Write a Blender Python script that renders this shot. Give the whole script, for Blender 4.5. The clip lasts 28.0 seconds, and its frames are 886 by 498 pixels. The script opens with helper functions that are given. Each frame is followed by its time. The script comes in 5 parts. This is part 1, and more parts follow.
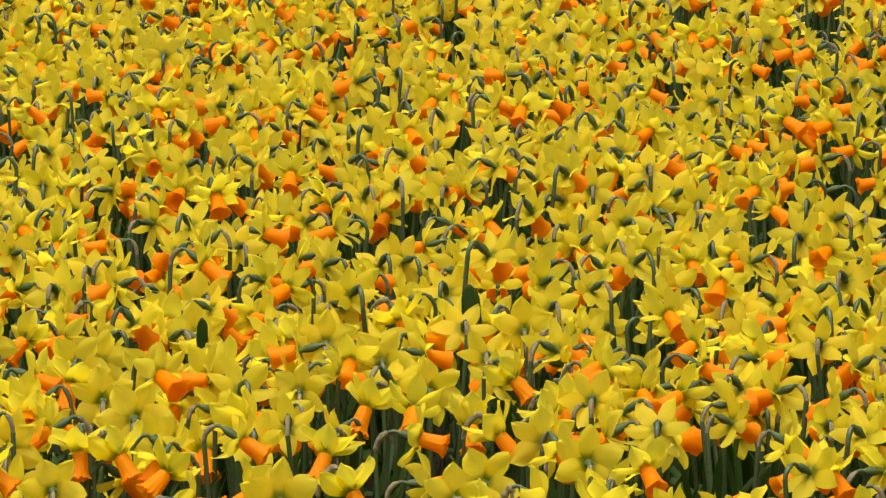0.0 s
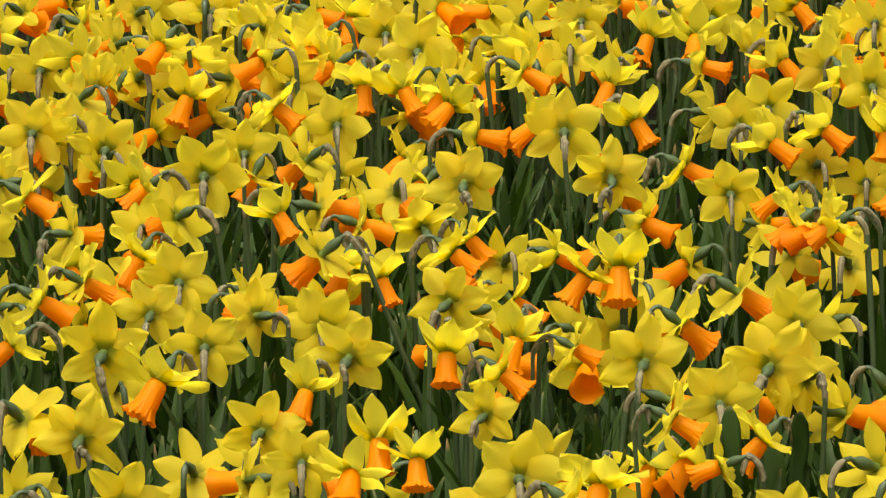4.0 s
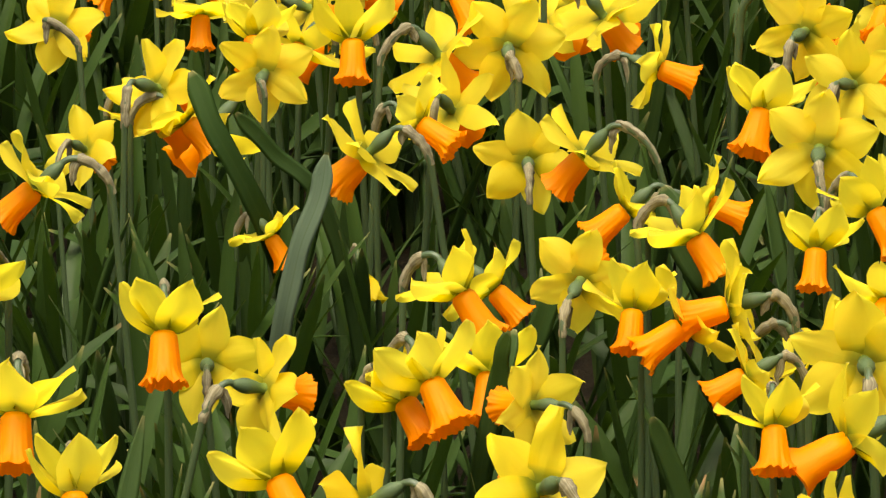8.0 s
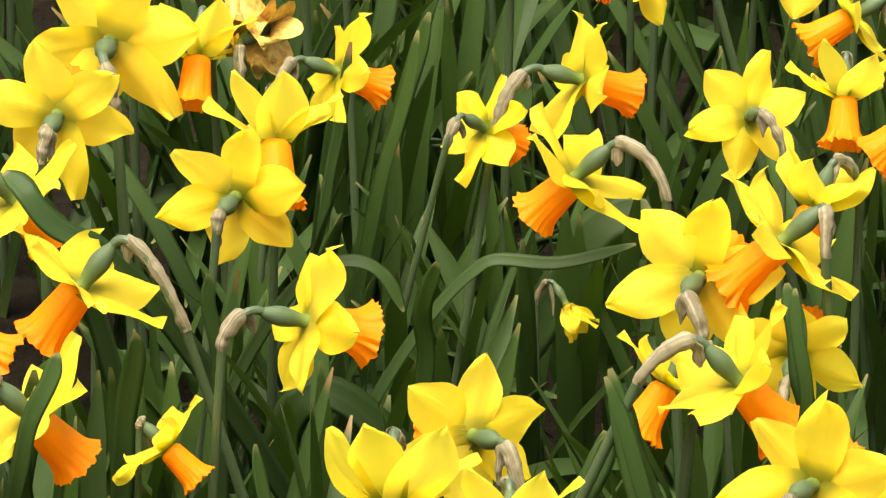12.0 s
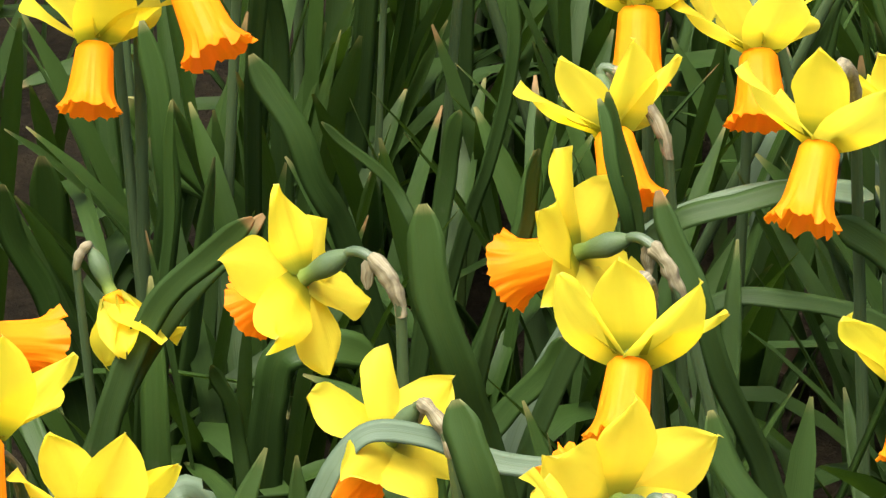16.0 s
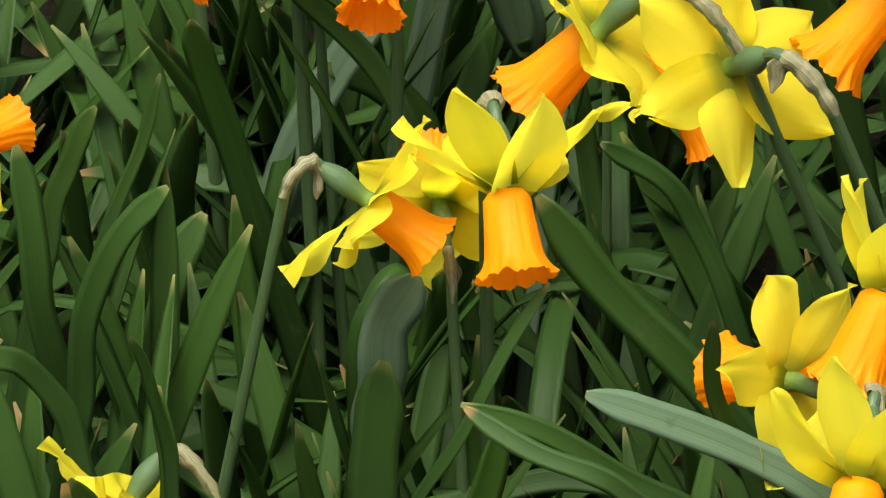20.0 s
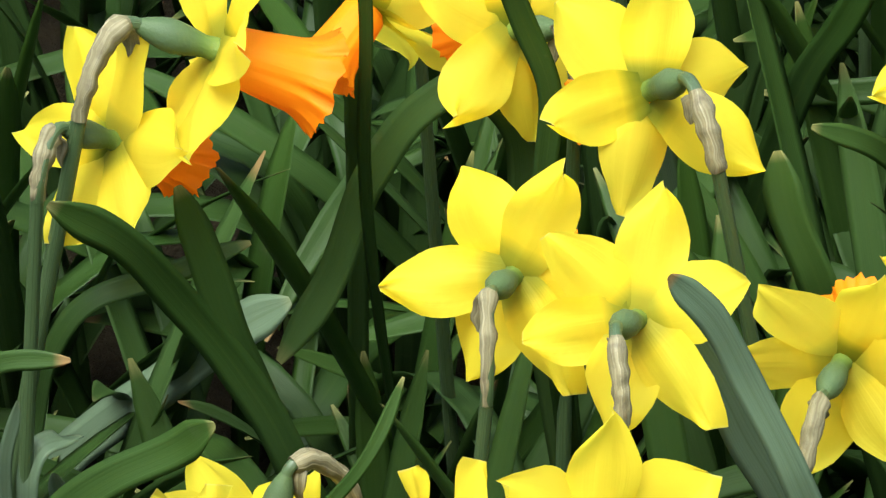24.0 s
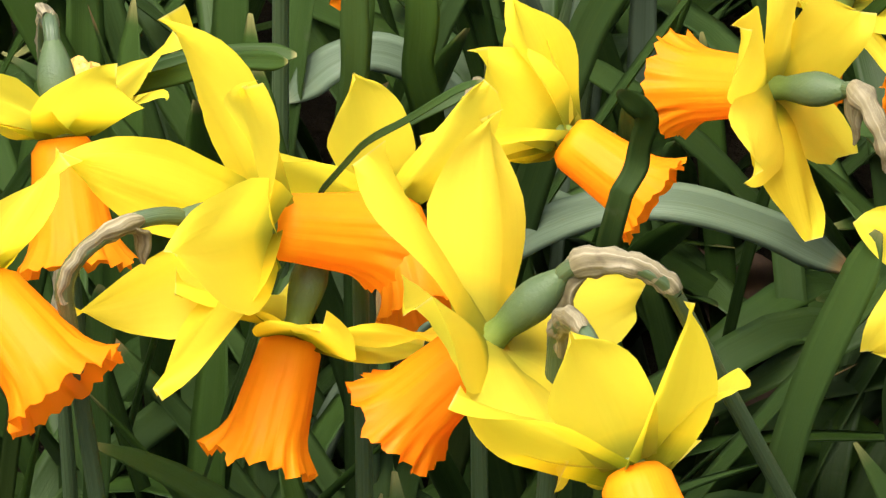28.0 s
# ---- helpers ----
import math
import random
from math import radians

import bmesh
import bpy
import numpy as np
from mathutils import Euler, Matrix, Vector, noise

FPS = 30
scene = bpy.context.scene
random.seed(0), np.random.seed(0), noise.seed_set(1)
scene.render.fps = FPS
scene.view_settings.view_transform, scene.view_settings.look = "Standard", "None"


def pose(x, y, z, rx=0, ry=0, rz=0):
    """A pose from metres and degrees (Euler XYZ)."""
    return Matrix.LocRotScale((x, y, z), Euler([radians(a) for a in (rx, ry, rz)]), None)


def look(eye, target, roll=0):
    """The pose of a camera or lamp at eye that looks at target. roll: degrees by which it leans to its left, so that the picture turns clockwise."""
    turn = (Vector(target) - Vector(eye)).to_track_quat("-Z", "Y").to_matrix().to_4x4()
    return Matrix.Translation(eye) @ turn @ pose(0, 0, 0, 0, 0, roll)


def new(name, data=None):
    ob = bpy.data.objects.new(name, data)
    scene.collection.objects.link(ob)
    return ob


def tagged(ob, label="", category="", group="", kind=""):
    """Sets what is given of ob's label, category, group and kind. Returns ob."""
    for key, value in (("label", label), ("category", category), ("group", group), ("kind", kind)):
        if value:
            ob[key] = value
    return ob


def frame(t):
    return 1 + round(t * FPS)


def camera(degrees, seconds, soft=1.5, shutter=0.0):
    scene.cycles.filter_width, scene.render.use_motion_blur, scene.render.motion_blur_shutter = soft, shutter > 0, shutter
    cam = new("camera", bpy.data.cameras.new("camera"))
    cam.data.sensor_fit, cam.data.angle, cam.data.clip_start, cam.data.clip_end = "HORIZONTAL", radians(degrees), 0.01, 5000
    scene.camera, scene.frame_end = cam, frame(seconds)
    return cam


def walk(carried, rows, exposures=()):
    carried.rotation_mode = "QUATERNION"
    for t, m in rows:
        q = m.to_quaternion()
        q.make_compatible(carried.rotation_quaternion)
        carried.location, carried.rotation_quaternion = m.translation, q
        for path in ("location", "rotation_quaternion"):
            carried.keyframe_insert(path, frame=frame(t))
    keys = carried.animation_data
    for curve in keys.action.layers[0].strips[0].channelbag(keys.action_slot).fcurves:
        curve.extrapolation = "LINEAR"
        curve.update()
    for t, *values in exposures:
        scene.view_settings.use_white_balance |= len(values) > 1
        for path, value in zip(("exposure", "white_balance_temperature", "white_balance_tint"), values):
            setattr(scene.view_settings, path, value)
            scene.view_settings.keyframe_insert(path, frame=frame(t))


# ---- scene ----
# ---- camera: a long lens on a hand-held camera that tilts down and pans over the bed ----
EYE = (0.0, 0.0, 1.475)
cam = camera(8.153, 28.0, soft=1.3, shutter=0.0)


def aim(azimuth, depression, roll):
    return pose(*EYE, 90 - depression, 0, -azimuth) @ pose(0, 0, 0, 0, 0, roll)


walk(cam, [
    (0.0, aim(-0.000, 7.600, 0.000)),
    (0.5, aim(-0.427, 7.940, -0.265)),
    (1.0, aim(-0.608, 8.302, -0.787)),
    (1.5, aim(-1.134, 8.678, -1.036)),
    (2.0, aim(-1.624, 9.072, -1.489)),
    (2.5, aim(-1.784, 9.554, -1.538)),
    (3.0, aim(-1.955, 10.015, -1.581)),
    (3.5, aim(-2.446, 10.468, -1.680)),
    (5.5, aim(-3.105, 12.381, -1.340)),
    (6.0, aim(-3.363, 12.871, -1.431)),
    (6.5, aim(-3.698, 14.001, -1.735)),
    (7.0, aim(-4.031, 14.833, -2.041)),
    (7.5, aim(-4.383, 15.723, -2.014)),
    (8.0, aim(-3.862, 16.474, -1.568)),
    (8.5, aim(-4.434, 17.230, -1.543)),
    (9.0, aim(-4.834, 17.972, -1.031)),
    (9.5, aim(-5.249, 18.673, -1.380)),
    (10.0, aim(-5.702, 19.346, -1.370)),
    (10.5, aim(-5.985, 19.943, -1.394)),
    (11.0, aim(-6.238, 20.496, -1.303)),
    (11.5, aim(-6.416, 20.968, -1.384)),
    (12.0, aim(-6.635, 21.437, -1.559)),
    (12.5, aim(-7.009, 21.906, -1.442)),
    (14.5, aim(-8.257, 24.315, -1.210)),
    (15.0, aim(-8.519, 24.951, -1.051)),
    (15.5, aim(-8.729, 25.488, -1.201)),
    (16.0, aim(-9.227, 25.994, -1.219)),
    (16.5, aim(-9.733, 26.602, -1.116)),
    (17.0, aim(-9.997, 27.210, -1.560)),
    (17.5, aim(-10.372, 27.989, -1.514)),
    (18.0, aim(-10.782, 28.642, -2.039)),
    (18.5, aim(-11.226, 29.231, -2.003)),
    (19.0, aim(-11.063, 29.863, -1.481)),
    (19.5, aim(-11.508, 30.561, -1.321)),
    (20.0, aim(-12.367, 31.224, -1.214)),
    (20.5, aim(-12.873, 31.815, -1.346)),
    (22.5, aim(-14.626, 34.194, -0.773)),
    (23.0, aim(-15.511, 34.943, -0.880)),
    (23.5, aim(-16.374, 35.684, -0.721)),
    (24.0, aim(-16.910, 36.376, -1.143)),
    (24.5, aim(-17.486, 36.934, -1.449)),
    (25.0, aim(-18.064, 37.436, -1.927)),
    (25.5, aim(-18.593, 38.159, -1.446)),
    (26.0, aim(-19.246, 38.825, -1.427)),
    (26.5, aim(-20.051, 39.530, -0.656)),
    (27.0, aim(-21.009, 40.192, 0.118)),
    (27.5, aim(-22.316, 40.773, 0.633)),
    (28.0, aim(-23.789, 41.336, 0.317)),
], exposures=[(0.0, 0.18, 6800, 9), (3.0, 0.34, 6800, 7), (6.0, 0.50, 6900, 9), (8.0, 0.76, 7000, 11), (9.0, 0.94, 6900, 14), (12.0, 1.26, 6600, 16), (17.0, 1.36, 6100, 11), (20.0, 0.90, 6200, -2), (23.0, 1.02, 5700, 0), (25.0, 1.14, 5800, 4), (26.0, 1.20, 5900, 7), (28.0, 1.20, 6200, 18)])

# ---- world and sun: a bright overcast spring day ----
world = bpy.data.worlds.new("sky")
scene.world = world
world.use_nodes = True
wn = world.node_tree.nodes
sky = wn.new("ShaderNodeTexSky")
sky.sky_type, sky.sun_disc = "NISHITA", False
sky.sun_elevation, sky.sun_rotation = radians(73), radians(202)
sky.air_density, sky.dust_density, sky.ozone_density = 1.0, 7.0, 0.0
world.node_tree.links.new(sky.outputs[0], wn["Background"].inputs[0])
wn["Background"].inputs[1].default_value = 0.15

sun_data = bpy.data.lights.new("sun", "SUN")
sun_data.energy, sun_data.angle, sun_data.color = 3.0, radians(40), (1.0, 0.95, 0.87)
sun = new("sun", sun_data)
sun.matrix_world = look((0, 0, 8), (0.9, 2.2, 0))


# ---- materials ----
def shader(name):
    m = bpy.data.materials.new(name)
    m.use_nodes = True
    nt = m.node_tree
    b = nt.nodes["Principled BSDF"]
    return m, nt, b


def add(nt, kind, **values):
    n = nt.nodes.new(kind)
    for k, v in values.items():
        n.inputs[k.replace("_", " ")].default_value = v
    return n


def attribute(nt, name):
    n = nt.nodes.new("ShaderNodeAttribute")
    n.attribute_name = name
    return n.outputs["Fac"]


def ramp(nt, fac, stops):
    n = nt.nodes.new("ShaderNodeValToRGB")
    while len(n.color_ramp.elements) < len(stops):
        n.color_ramp.elements.new(0.5)
    for e, (p, c) in zip(n.color_ramp.elements, stops):
        e.position, e.color = p, (*c, 1)
    nt.links.new(fac, n.inputs[0])
    return n.outputs[0]


def mix(nt, fac, a, b, kind="MIX"):
    n = nt.nodes.new("ShaderNodeMix")
    n.data_type, n.blend_type = "RGBA", kind
    for socket, v in ((n.inputs[0], fac), (n.inputs[6], a), (n.inputs[7], b)):
        if isinstance(v, (int, float)):
            socket.default_value = v
        elif isinstance(v, tuple):
            socket.default_value = (*v, 1)
        else:
            nt.links.new(v, socket)
    return n.outputs[2]


def math_node(nt, op, a, b=0.0):
    n = nt.nodes.new("ShaderNodeMath")
    n.operation = op
    for socket, v in zip(n.inputs, (a, b)):
        if isinstance(v, (int, float)):
            socket.default_value = v
        else:
            nt.links.new(v, socket)
    return n.outputs[0]


def noise_tex(nt, scale, detail=3.0, rough=0.55, coords="Object", squash=(1, 1, 1)):
    tc = nt.nodes.new("ShaderNodeTexCoord")
    mp = nt.nodes.new("ShaderNodeMapping")
    mp.inputs["Scale"].default_value = squash
    nt.links.new(tc.outputs[coords], mp.inputs[0])
    n = add(nt, "ShaderNodeTexNoise", Scale=scale, Detail=detail, Roughness=rough)
    nt.links.new(mp.outputs[0], n.inputs["Vector"])
    return n.outputs["Fac"]


def streaks(nt, count, jitter=6.0):
    """Fine lines that run lengthwise, from the across attribute."""
    a = math_node(nt, "MULTIPLY", attribute(nt, "across"), count)
    wob = math_node(nt, "MULTIPLY", attribute(nt, "along"), 0.6)
    c = nt.nodes.new("ShaderNodeCombineXYZ")
    nt.links.new(a, c.inputs[0])
    nt.links.new(wob, c.inputs[1])
    obj = nt.nodes.new("ShaderNodeObjectInfo")
    nt.links.new(math_node(nt, "MULTIPLY", obj.outputs["Random"], 50.0), c.inputs[2])
    n = add(nt, "ShaderNodeTexNoise", Scale=1.0, Detail=2.0, Roughness=0.6)
    nt.links.new(c.outputs[0], n.inputs["Vector"])
    return n.outputs["Fac"]


def bump(nt, b, height, strength, distance):
    n = add(nt, "ShaderNodeBump", Strength=strength, Distance=distance)
    nt.links.new(height, n.inputs["Height"])
    nt.links.new(n.outputs[0], b.inputs["Normal"])
    return n.outputs[0]


def variation(nt, joined):
    if joined:
        return nt.nodes.new("ShaderNodeNewGeometry").outputs["Random Per Island"]
    return nt.nodes.new("ShaderNodeObjectInfo").outputs["Random"]


def thin(nt, b, color, amount):
    """Adds light that passes through a thin petal or leaf."""
    out = nt.nodes["Material Output"]
    t = nt.nodes.new("ShaderNodeBsdfTranslucent")
    if isinstance(color, tuple):
        t.inputs[0].default_value = (*color, 1)
    else:
        nt.links.new(color, t.inputs[0])
    m = nt.nodes.new("ShaderNodeMixShader")
    m.inputs[0].default_value = amount
    nt.links.new(b.outputs[0], m.inputs[1])
    nt.links.new(t.outputs[0], m.inputs[2])
    nt.links.new(m.outputs[0], out.inputs[0])


def petal_material(joined=False):
    m, nt, b = shader("daffodil_petal")
    along = attribute(nt, "along")
    body = ramp(nt, along, [(0.0, (0.10, 0.17, 0.006)), (0.09, (0.28, 0.31, 0.008)), (0.18, (0.84, 0.70, 0.018)), (0.28, (0.93, 0.785, 0.030)), (0.97, (0.94, 0.80, 0.036)), (1.0, (0.88, 0.76, 0.22))])
    pale = mix(nt, math_node(nt, "MULTIPLY", variation(nt, joined), 0.5), body, (0.95, 0.84, 0.08))
    lines = streaks(nt, 5.0)
    col = mix(nt, math_node(nt, "MULTIPLY", lines, 0.12), pale, (0.78, 0.60, 0.006))
    nt.links.new(col, b.inputs["Base Color"])
    b.inputs["Roughness"].default_value = 0.55
    b.inputs["Specular IOR Level"].default_value = 0.25
    bump(nt, b, lines, 0.35, 0.0014)
    thin(nt, b, col, 0.70)
    return m


def corona_material(joined=False):
    m, nt, b = shader("daffodil_corona")
    body = ramp(nt, attribute(nt, "along"), [(0.0, (0.90, 0.42, 0.003)), (0.25, (0.92, 0.34, 0.002)), (0.75, (0.92, 0.29, 0.001)), (1.0, (0.91, 0.235, 0.001))])
    col = mix(nt, math_node(nt, "MULTIPLY", variation(nt, joined), 0.5), body, (0.92, 0.38, 0.004))
    lines = streaks(nt, 16.0)
    col = mix(nt, math_node(nt, "MULTIPLY", lines, 0.12), col, (0.82, 0.21, 0.0))
    nt.links.new(col, b.inputs["Base Color"])
    b.inputs["Roughness"].default_value = 0.5
    b.inputs["Specular IOR Level"].default_value = 0.15
    bump(nt, b, lines, 0.28, 0.0012)
    thin(nt, b, col, 0.5)
    return m


def leaf_material(joined=False, glaucous=0.0):
    m, nt, b = shader("daffodil_leaf")
    # above the pale foot the leaf darkens: shade deep in the bed, painted in
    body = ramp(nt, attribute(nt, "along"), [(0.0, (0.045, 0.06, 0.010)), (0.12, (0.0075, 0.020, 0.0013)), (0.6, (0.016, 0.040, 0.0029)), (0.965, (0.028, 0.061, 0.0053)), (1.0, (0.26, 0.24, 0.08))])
    fresh = mix(nt, math_node(nt, "MULTIPLY", variation(nt, joined), 0.60), body, (0.037, 0.070, 0.017))
    wax = noise_tex(nt, 14.0, 3.0, 0.5)
    bloom = mix(nt, math_node(nt, "ADD", math_node(nt, "MULTIPLY", wax, 0.06), glaucous), fresh, (0.140, 0.195, 0.125))
    lines = streaks(nt, 12.0)
    col = mix(nt, math_node(nt, "MULTIPLY", lines, 0.32), bloom, (0.006, 0.018, 0.0014))
    rib = math_node(nt, "ABSOLUTE", attribute(nt, "across"))
    col = mix(nt, ramp(nt, rib, [(0.0, (0.30, 0.30, 0.30)), (0.10, (0, 0, 0))]), col, (0.036, 0.060, 0.011))
    old = math_node(nt, "GREATER_THAN", variation(nt, joined), 0.92)
    tip = ramp(nt, attribute(nt, "along"), [(0.95, (0, 0, 0)), (0.98, (1, 1, 1))])
    col = mix(nt, math_node(nt, "MULTIPLY", old, tip), col, (0.20, 0.13, 0.05))
    spots = noise_tex(nt, 70.0, 5.0, 0.65)
    col = mix(nt, ramp(nt, spots, [(0.64, (0, 0, 0)), (0.72, (0.5, 0.5, 0.5))]), col, (0.050, 0.066, 0.027))
    nt.links.new(col, b.inputs["Base Color"])
    b.inputs["Roughness"].default_value = 0.47
    b.inputs["Specular IOR Level"].default_value = 0.14
    bump(nt, b, lines, 0.22, 0.0010)
    thin(nt, b, (0.06, 0.13, 0.007), 0.15)
    return m


def stem_material():
    m, nt, b = shader("daffodil_stem")
    lines = streaks(nt, 9.0)
    col = mix(nt, lines, (0.030, 0.056, 0.014), (0.062, 0.096, 0.040))
    nt.links.new(col, b.inputs["Base Color"])
    b.inputs["Roughness"].default_value = 0.45
    bump(nt, b, lines, 0.5, 0.001)
    return m


def ovary_material():
    m, nt, b = shader("daffodil_ovary")
    col = ramp(nt, attribute(nt, "along"), [(0.0, (0.050, 0.085, 0.022)), (0.30, (0.046, 0.078, 0.028)), (0.62, (0.052, 0.088, 0.022)), (0.80, (0.08, 0.13, 0.012)), (1.0, (0.15, 0.20, 0.010))])
    grain = noise_tex(nt, 900.0)
    col = mix(nt, math_node(nt, "MULTIPLY", grain, 0.4), col, (0.080, 0.112, 0.055))
    nt.links.new(col, b.inputs["Base Color"])
    b.inputs["Roughness"].default_value = 0.6
    b.inputs["Specular IOR Level"].default_value = 0.3
    bump(nt, b, grain, 0.4, 0.0006)
    return m


def spathe_material():
    m, nt, b = shader("dry_spathe")
    lines = streaks(nt, 12.0)
    blot = noise_tex(nt, 220.0, 4.0, 0.6)
    col = ramp(nt, lines, [(0.3, (0.105, 0.090, 0.038)), (0.5, (0.20, 0.176, 0.086)), (0.72, (0.33, 0.300, 0.180))])
    col = mix(nt, ramp(nt, blot, [(0.5, (0, 0, 0)), (0.75, (0.7, 0.7, 0.7))]), col, (0.055, 0.040, 0.020))
    nt.links.new(col, b.inputs["Base Color"])
    b.inputs["Roughness"].default_value = 0.7
    bump(nt, b, lines, 0.45, 0.0012)
    thin(nt, b, (0.25, 0.20, 0.12), 0.15)
    return m


def soil_material():
    m, nt, b = shader("soil")
    big = noise_tex(nt, 1.5, 4.0)
    fine = noise_tex(nt, 60.0, 6.0, 0.65)
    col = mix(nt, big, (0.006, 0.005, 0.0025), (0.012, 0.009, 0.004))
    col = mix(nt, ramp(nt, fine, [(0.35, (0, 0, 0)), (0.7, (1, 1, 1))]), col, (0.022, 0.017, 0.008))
    nt.links.new(col, b.inputs["Base Color"])
    b.inputs["Roughness"].default_value = 0.95
    b.inputs["Specular IOR Level"].default_value = 0.1
    bump(nt, b, fine, 1.0, 0.02)
    return m


def withered_material():
    m, nt, b = shader("withered_petal")
    blot = noise_tex(nt, 160.0, 4.0, 0.6)
    col = ramp(nt, blot, [(0.3, (0.30, 0.15, 0.03)), (0.5, (0.58, 0.38, 0.06)), (0.7, (0.74, 0.54, 0.10))])
    nt.links.new(col, b.inputs["Base Color"])
    b.inputs["Roughness"].default_value = 0.7
    bump(nt, b, blot, 0.8, 0.002)
    return m


def litter_material():
    m, nt, b = shader("dead_leaf")
    blot = noise_tex(nt, 90.0, 4.0, 0.6)
    col = ramp(nt, blot, [(0.3, (0.030, 0.017, 0.006)), (0.7, (0.085, 0.050, 0.020))])
    nt.links.new(col, b.inputs["Base Color"])
    b.inputs["Roughness"].default_value = 0.8
    return m


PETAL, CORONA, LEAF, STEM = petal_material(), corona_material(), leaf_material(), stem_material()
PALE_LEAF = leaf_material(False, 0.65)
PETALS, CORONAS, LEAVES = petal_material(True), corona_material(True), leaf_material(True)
OVARY, SPATHE, SOIL, LITTER, WITHERED = ovary_material(), spathe_material(), soil_material(), litter_material(), withered_material()


# ---- geometry: every form is (points, quads, along, across) ----
def grid(pts, closed=False):
    """Quads between the rows of a (rows, columns, 3) array."""
    r, c = pts.shape[:2]
    k = np.arange(r * c).reshape(r, c)
    if closed:
        k = np.concatenate([k, k[:, :1]], axis=1)
    q = np.stack([k[:-1, :-1], k[:-1, 1:], k[1:, 1:], k[1:, :-1]], -1).reshape(-1, 4)
    u = np.repeat(np.linspace(0, 1, r), c)
    v = np.tile(np.linspace(-1, 1, c), r)
    return pts.reshape(-1, 3), q, u, v


def petal_form(length=0.036, width=0.0265, sweep=20.0, curl=0.2, cup=0.25, twist=0.0, wave=0.0, nu=13, nv=9, phase=0.0):
    """One tepal from the flower's centre outwards along z; x is the flower's axis."""
    u = 1 - (1 - np.linspace(0.0, 1.0, nu)[:, None]) ** 1.35
    v = np.linspace(-1.0, 1.0, nv)[None, :]
    half = width / 2 * np.where(u < 0.5, 0.56 + 0.44 * np.sin(np.pi / 2 * np.clip(u / 0.5, 0, 1)), np.clip(1 - (np.clip(u - 0.5, 0, 1) / 0.5) ** 1.8, 0, 1) ** 0.86)
    half = half * (1 + 0.05 * np.sin(10 * u + 3 * phase + 1.4 * np.sign(v)) * u + 0.03 * np.sin(21 * u + phase * 5 - np.sign(v)) * u)
    half[-1] = 0.0005
    t = half * v
    a = radians(sweep) + curl * 1.4 * u ** 1.5
    # the midline bends backwards as it runs out
    du = length * np.diff(u, axis=0)
    z = np.cumsum(np.concatenate([[[0.0022]], np.cos(a[1:]) * du]), axis=0)
    x = np.cumsum(np.concatenate([[[0.0]], -np.sin(a[1:]) * du]), axis=0)
    tw = twist * u
    lift = cup * np.abs(v) ** 1.7 * half - 0.0011 * np.exp(-(v * 3.2) ** 2) * np.sin(np.pi * u)
    lift = lift + wave * np.sin(5.5 * u + 2.2 * v + phase) * np.abs(v) * 0.004 * u
    y = t * np.cos(tw) - lift * np.sin(tw)
    n = lift * np.cos(tw) + t * np.sin(tw)
    px = x + n * np.cos(a)
    pz = z + n * np.sin(a)
    return grid(np.stack([px + 0 * y, y, pz + 0 * y], -1))


def corona_form(length=0.033, base=0.0100, mouth=0.0150, frill=1.0, n=48, rows=11, seed=0):
    rnd = np.random.RandomState(seed)
    s = np.linspace(0, 1, rows)[:, None]
    a = np.linspace(0, 2 * np.pi, n, endpoint=False)[None, :]
    r = base * (0.78 + 0.22 * np.clip(s * 12, 0, 1) ** 0.5) + (mouth * 0.80 - base) * s ** 1.3 + mouth * 0.22 * np.clip((s - 0.72) / 0.28, 0, 1) ** 2
    lobes = sum(rnd.uniform(0.4, 1.0) * np.sin(k * a + rnd.uniform(0, 6.28)) for k in (6, 11, 13, 17)) / 2.4
    pleat = np.sin(6 * a + rnd.uniform(0, 6.28)) * 0.022 + np.sin(11 * a + 1.0) * 0.014 + np.sin(19 * a + rnd.uniform(0, 6.28)) * 0.012
    r = r * (1 + pleat * np.clip(s * 2, 0, 1)) + frill * 0.0019 * (lobes + 0.6 * np.sin(23 * a + 0.7)) * np.clip((s - 0.6) / 0.4, 0, 1) ** 1.5
    x = 0.001 + length * s + 0 * a + frill * 0.0024 * np.roll(lobes, 2) * np.clip((s - 0.55) / 0.45, 0, 1) ** 2
    x[-1] += rnd.uniform(-0.0008, 0.0008, n)
    pts = np.stack([x, r * np.cos(a), r * np.sin(a)], -1)
    cap = np.stack([0 * a[0] + 0.0008, 0 * a[0], 0 * a[0]], -1)[None]
    pts = np.concatenate([cap, pts], 0)
    p, q, u, v = grid(pts, True)
    return p, q, np.clip(u * 1.1 - 0.1, 0, 1), v


def tube(path, radii, n=8, flat=1.0):
    """A tube along a path, with a frame carried from point to point."""
    path = np.asarray(path, float)
    tan = np.gradient(path, axis=0)
    tan /= np.linalg.norm(tan, axis=1)[:, None]
    side = np.cross(tan[0], (0.3, 0.9, 0.2))
    rows = []
    for p, t, r in zip(path, tan, radii):
        side = side - t * side.dot(t)
        side /= np.linalg.norm(side)
        up = np.cross(t, side)
        a = np.linspace(0, 2 * np.pi, n, endpoint=False)
        rows.append(p + r * (np.cos(a)[:, None] * side + flat * np.sin(a)[:, None] * up))
    return grid(np.array(rows), True)


